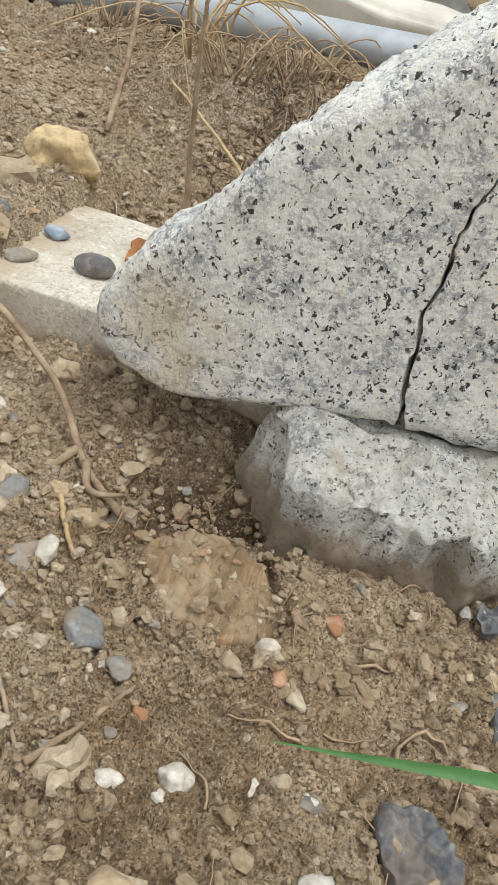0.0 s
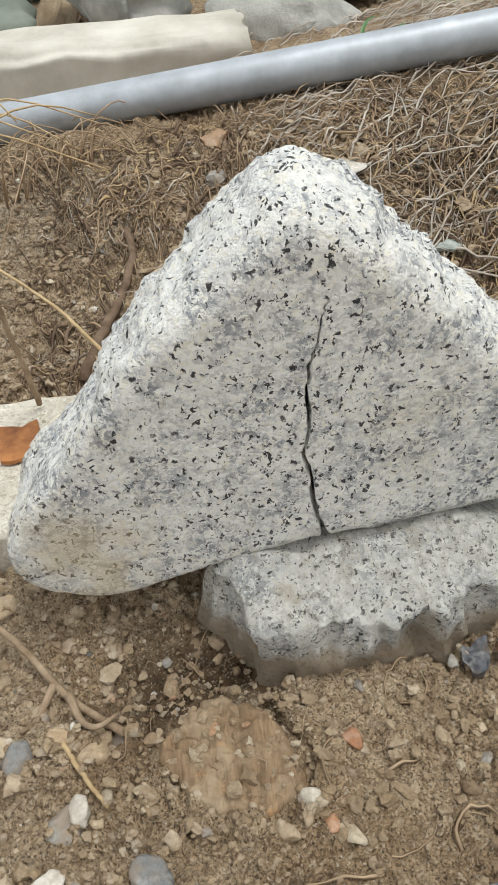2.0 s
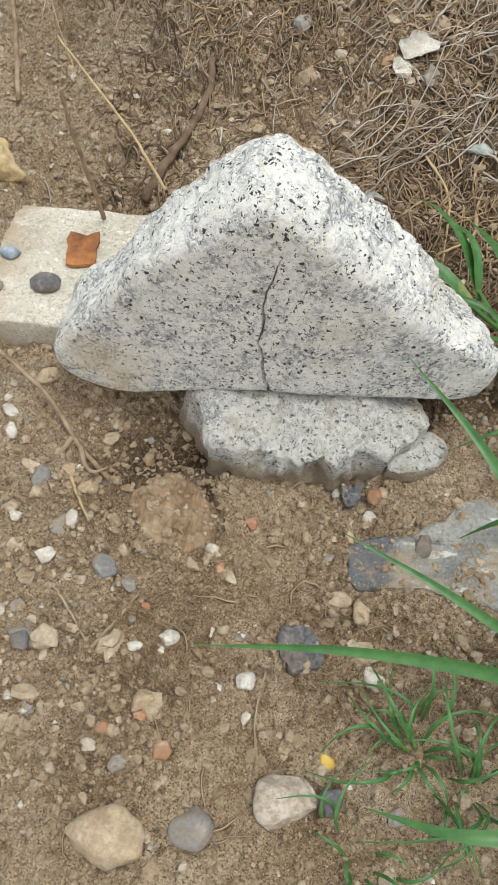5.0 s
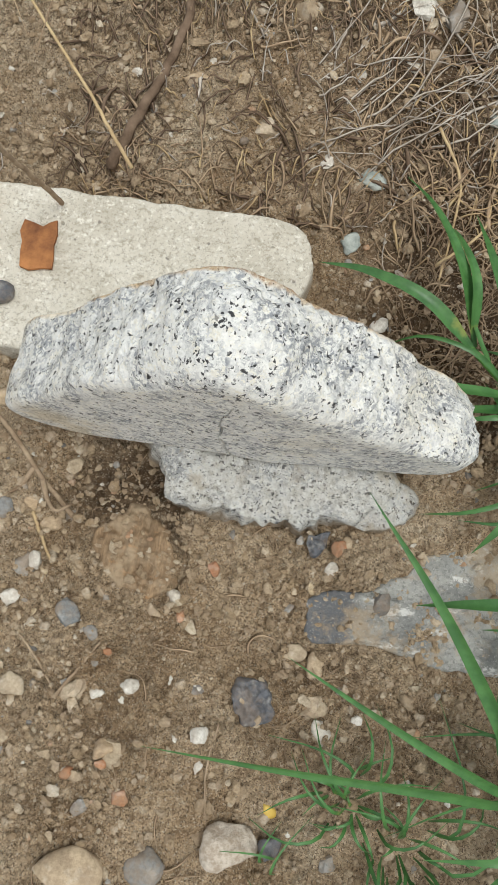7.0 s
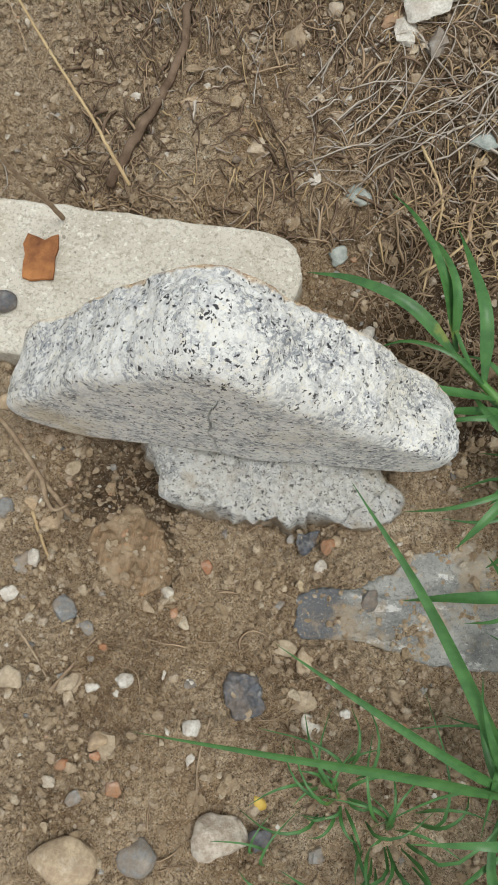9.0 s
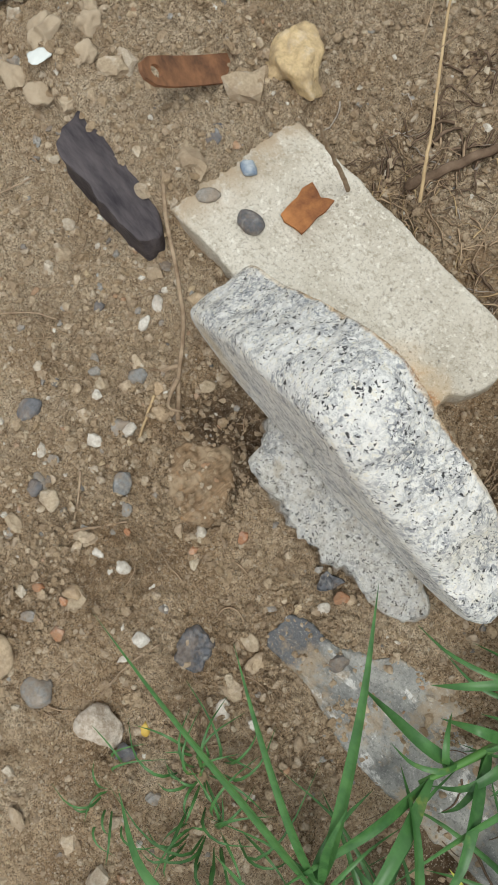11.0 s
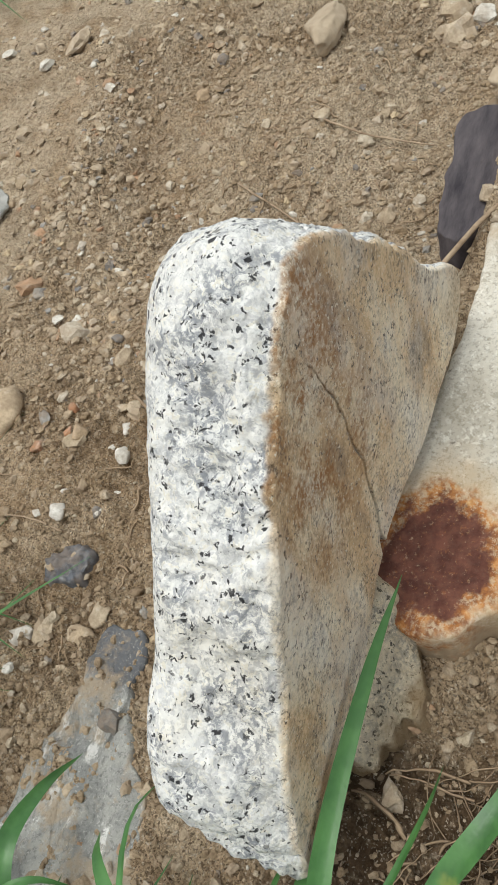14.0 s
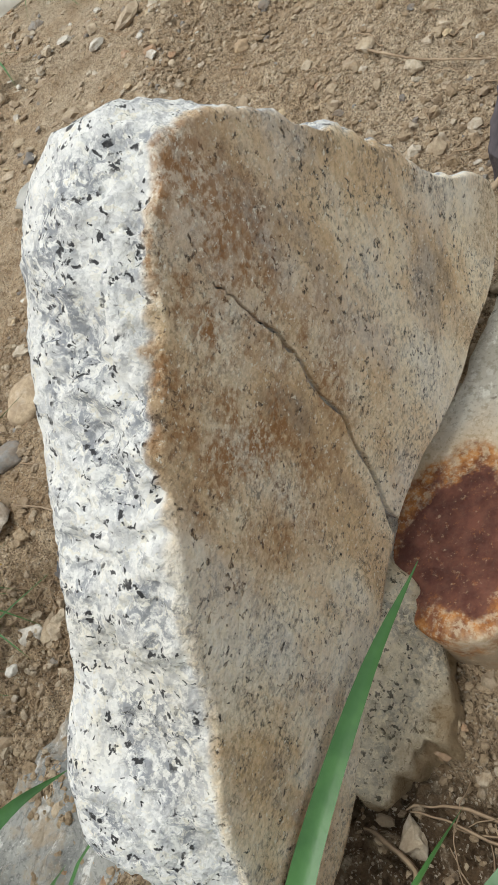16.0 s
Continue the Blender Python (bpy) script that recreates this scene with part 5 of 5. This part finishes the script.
leaves = [(0.0075, ((0.160, 0.073, 0.032), (0.120, 0.066, 0.048), (0.060, 0.062, 0.052), (0.013, 0.059, 0.042))), (0.0072, ((0.168, 0.066, 0.03), (0.140, 0.060, 0.036), (0.098, 0.056, 0.022))),
          (0.0078, ((0.130, 0.096, 0.036), (0.095, 0.115, 0.055), (0.058, 0.128, 0.052), (0.027, 0.136, 0.036))), (0.0075, ((0.130, 0.098, 0.036), (0.112, 0.135, 0.060), (0.092, 0.176, 0.052), (0.071, 0.212, 0.028))),
          (0.0070, ((0.128, 0.100, 0.036), (0.120, 0.130, 0.060), (0.108, 0.160, 0.052), (0.101, 0.182, 0.028))), (0.0080, ((0.150, 0.082, 0.034), (0.140, 0.115, 0.060), (0.130, 0.150, 0.052), (0.121, 0.190, 0.030))),
          (0.0080, ((0.175, 0.064, 0.03), (0.174, 0.095, 0.050), (0.170, 0.130, 0.046), (0.168, 0.165, 0.026))), (0.0075, ((0.180, 0.060, 0.03), (0.188, 0.09, 0.048), (0.19, 0.125, 0.042), (0.188, 0.150, 0.024))),
          (0.0074, ((0.207, 0.090, 0.028), (0.212, 0.125, 0.045), (0.208, 0.160, 0.040), (0.205, 0.195, 0.022))), (0.0070, ((0.208, 0.085, 0.028), (0.228, 0.115, 0.040), (0.244, 0.140, 0.032), (0.252, 0.160, 0.018))),
          (0.0078, ((0.240, 0.062, 0.026), (0.255, 0.095, 0.045), (0.266, 0.125, 0.040), (0.280, 0.160, 0.020))), (0.0070, ((0.225, 0.055, 0.024), (0.238, 0.085, 0.038), (0.246, 0.110, 0.026))),
          (0.0076, ((0.285, 0.063, 0.030), (0.315, 0.070, 0.050), (0.345, 0.060, 0.050), (0.38, 0.05, 0.03))), (0.0072, ((0.270, 0.058, 0.028), (0.300, 0.030, 0.050), (0.320, 0.0, 0.045), (0.335, -0.03, 0.02))),
          (0.0072, ((0.252, 0.054, 0.026), (0.29, 0.085, 0.045), (0.325, 0.105, 0.03))), (0.0075, ((0.254, -0.034, 0.032), (0.268, -0.075, 0.055), (0.272, -0.115, 0.055), (0.27, -0.15, 0.03))),
          (0.0076, ((0.245, -0.02, 0.030), (0.265, -0.04, 0.050), (0.292, -0.065, 0.050), (0.31, -0.10, 0.03))), (0.0070, ((0.235, -0.002, 0.028), (0.222, -0.035, 0.05), (0.215, -0.07, 0.055), (0.212, -0.12, 0.05))),
          (0.0078, ((0.190, -0.045, 0.034), (0.165, -0.052, 0.046), (0.142, -0.056, 0.036), (0.122, -0.060, 0.014))), (0.0080, ((0.186, -0.062, 0.036), (0.180, -0.100, 0.060), (0.178, -0.135, 0.055), (0.180, -0.18, 0.03))),
          (0.0080, ((0.186, -0.060, 0.036), (0.196, -0.100, 0.065), (0.208, -0.140, 0.065), (0.215, -0.19, 0.04))), (0.0072, ((0.196, -0.025, 0.030), (0.216, -0.06, 0.055), (0.232, -0.09, 0.055), (0.24, -0.13, 0.03))),
          (0.0070, ((0.200, -0.01, 0.028), (0.180, -0.02, 0.048), (0.165, -0.033, 0.030))), (0.0062, ((0.178, 0.024, 0.040), (0.168, 0.016, 0.058), (0.158, 0.006, 0.052))), (0.0060, ((0.180, 0.026, 0.038), (0.172, 0.034, 0.055), (0.165, 0.034, 0.042))),
          (0.0055, ((0.205, 0.03, 0.03), (0.195, 0.005, 0.045), (0.178, -0.012, 0.03))), (0.0060, ((0.222, 0.02, 0.025), (0.250, 0.018, 0.05), (0.275, 0.012, 0.03))), (0.0060, ((0.226, 0.014, 0.026), (0.21, -0.02, 0.06), (0.205, -0.04, 0.065)))]
grass_plant("grass_plant", HUB, rosette, leaves, "spreading green grass rosette with thick pale culms beside the slab")

ROOT = (0.232, -0.192, 0.006)
stems = [((ROOT, (0.215, -0.175, 0.020), (0.192, -0.152, 0.038)), 0.0034), ((ROOT, (0.248, -0.165, 0.02), (0.262, -0.13, 0.03), (0.27, -0.10, 0.034)), 0.0030), ((ROOT, (0.215, -0.205, 0.018), (0.185, -0.215, 0.03)), 0.0030), ((ROOT, (0.25, -0.21, 0.02), (0.28, -0.23, 0.03)), 0.0030)]
fronds = [(0.0076, ((0.196, -0.156, 0.036), (0.135, -0.152, 0.066), (0.060, -0.154, 0.078), (-0.016, -0.159, 0.066)), 0.75), (0.0056, ((0.194, -0.154, 0.036), (0.150, -0.140, 0.066), (0.098, -0.120, 0.085), (0.049, -0.100, 0.090)), 0.5),
          (0.0072, ((0.193, -0.152, 0.036), (0.160, -0.114, 0.078), (0.115, -0.064, 0.115), (0.071, -0.018, 0.128)), 0.5), (0.0050, ((0.193, -0.152, 0.036), (0.17, -0.13, 0.07), (0.155, -0.105, 0.09))),
          (0.0085, ((0.19, -0.205, 0.028), (0.155, -0.215, 0.06), (0.115, -0.222, 0.062), (0.075, -0.215, 0.04))), (0.0080, ((0.188, -0.214, 0.03), (0.16, -0.24, 0.06), (0.13, -0.265, 0.055), (0.10, -0.30, 0.03))),
          (0.0080, ((0.268, -0.105, 0.034), (0.262, -0.06, 0.065), (0.255, -0.02, 0.060), (0.25, 0.015, 0.03))), (0.0080, ((0.26, -0.13, 0.03), (0.225, -0.11, 0.07), (0.195, -0.085, 0.06), (0.17, -0.07, 0.03))),
          (0.0080, ((0.255, -0.145, 0.028), (0.285, -0.115, 0.06), (0.315, -0.10, 0.05), (0.35, -0.09, 0.02))), (0.0085, ((0.272, -0.225, 0.03), (0.30, -0.26, 0.06), (0.32, -0.30, 0.03))),
          (0.0080, ((0.24, -0.20, 0.02), (0.245, -0.24, 0.06), (0.24, -0.29, 0.05), (0.23, -0.33, 0.02))), (0.0075, ((0.225, -0.185, 0.015), (0.20, -0.175, 0.055), (0.17, -0.175, 0.075), (0.135, -0.185, 0.06)))]
grass_plant("grass_plant", ROOT, stems, fronds, "tall green grass plant with long arching blades")


def fill_out(root_at, count, reach, seed, label):
    """A looser ring of thin blades round a plant's crown."""
    q = random.Random(seed)
    root = tagged(new("grass_plant"), label, "grass plant")
    root.location = root_at
    for k in range(count):
        a = k * 2.4 + q.uniform(-0.4, 0.4)
        d = Vector((math.cos(a), math.sin(a), 0))
        side = Vector((-d.y, d.x, 0)) * q.uniform(-0.35, 0.35)
        h = reach * q.uniform(0.5, 1.1)
        start = d * q.uniform(0.0, 0.03)
        lift = q.uniform(0.25, 0.6)
        pts = [start, start + d * h * 0.35 + Vector((0, 0, h * lift * 0.7)), start + (d + side) * h * 0.75 + Vector((0, 0, h * lift * 0.7)), start + (d + side * 2) * h + Vector((0, 0, h * lift * 0.2))]
        part("blade", blade_mesh(spline(pts, 12), q.uniform(0.0035, 0.0075), roll=q.uniform(-0.5, 0.5)), BLADE, root)


fill_out((0.262, -0.165, gz(0.262, -0.165)), 24, 0.10, 81, "thick clump of green grass by the flagstone")
fill_out((0.30, -0.06, gz(0.30, -0.06)), 20, 0.085, 82, "green grass clump behind the rosette")
fill_out((0.215, 0.045, gz(0.215, 0.045)), 14, 0.075, 83, "young green shoots at the rosette's crown")
yellow = make_leaf("yellowed_blade", (0.20, 0.26, 0.04), (0.50, 0.48, 0.08), (0.55, 0.42, 0.06))
faded = tagged(new("grass_plant"), "single yellowing grass shoot beside the flagstone", "grass plant")
faded.location = (0.296, -0.088, gz(0.296, -0.088))
part("blade", blade_mesh(spline([(0, 0, 0), (-0.03, 0.001, 0.02), (-0.06, 0.002, 0.028)], 12), 0.008), yellow, faded)
tuft((0.106, -0.180), 26, 0.045, 0.0022, BLADE, "small tuft of fine green grass", "grass tuft", 61, 1.1, "grass_tuft", "blade")
tuft((0.135, -0.195), 22, 0.055, 0.0022, BLADE, "small tuft of fine green grass", "grass tuft", 62, 1.1, "grass_tuft", "blade")
tuft((0.075, -0.235), 12, 0.035, 0.0018, BLADE, "small tuft of fine green grass", "grass tuft", 63, 1.1, "grass_tuft", "blade")
tuft((0.13, 0.475), 9, 0.05, 0.004, BLADE, "young green weed by the pipe", "weed", 64, 0.8, "green_weed", "blade")
tuft((0.27, 0.50), 10, 0.07, 0.006, BLADE, "young green weed by the pipe", "weed", 65, 0.8, "green_weed", "blade")
tuft((0.33, 0.43), 9, 0.04, 0.004, BLADE, "young green weed by the pipe", "weed", 66, 0.8, "green_weed", "blade")
tuft((-0.60, -0.62), 22, 0.09, 0.006, BLADE, "green weed at the yard's edge", "weed", 67, 1.0, "green_weed", "blade")
tuft((-0.74, -0.72), 22, 0.10, 0.006, BLADE, "green weed at the yard's edge", "weed", 68, 1.0, "green_weed", "blade")
tuft((-0.39, -0.60), 16, 0.05, 0.004, BLADE, "green weed on the yard", "weed", 69, 1.0, "green_weed", "blade")


def sprout(at, seed):
    q = random.Random(seed)
    root = tagged(new("seedling"), "tiny round-leaved green seedling on dark soil", "seedling", "round-leaved seedlings")
    root.location = (at[0], at[1], gz(*at) + 0.004)
    for k in range(4):
        a = k * 1.6 + q.uniform(-0.3, 0.3)
        bm = bmesh.new()
        bmesh.ops.create_circle(bm, cap_ends=True, segments=12, radius=0.0024)
        for v in bm.verts:
            v.co = Vector((v.co.x + 0.003 * math.cos(a), v.co.y + 0.003 * math.sin(a), 0.10 * abs(v.co.x)))
        part("leaf", bm, BLADE, root)


for k, at in enumerate([(0.212, 0.128), (0.216, 0.139), (0.250, 0.150), (0.246, 0.158), (0.275, 0.20), (0.30, 0.13)]):
    sprout(at, 70 + k)
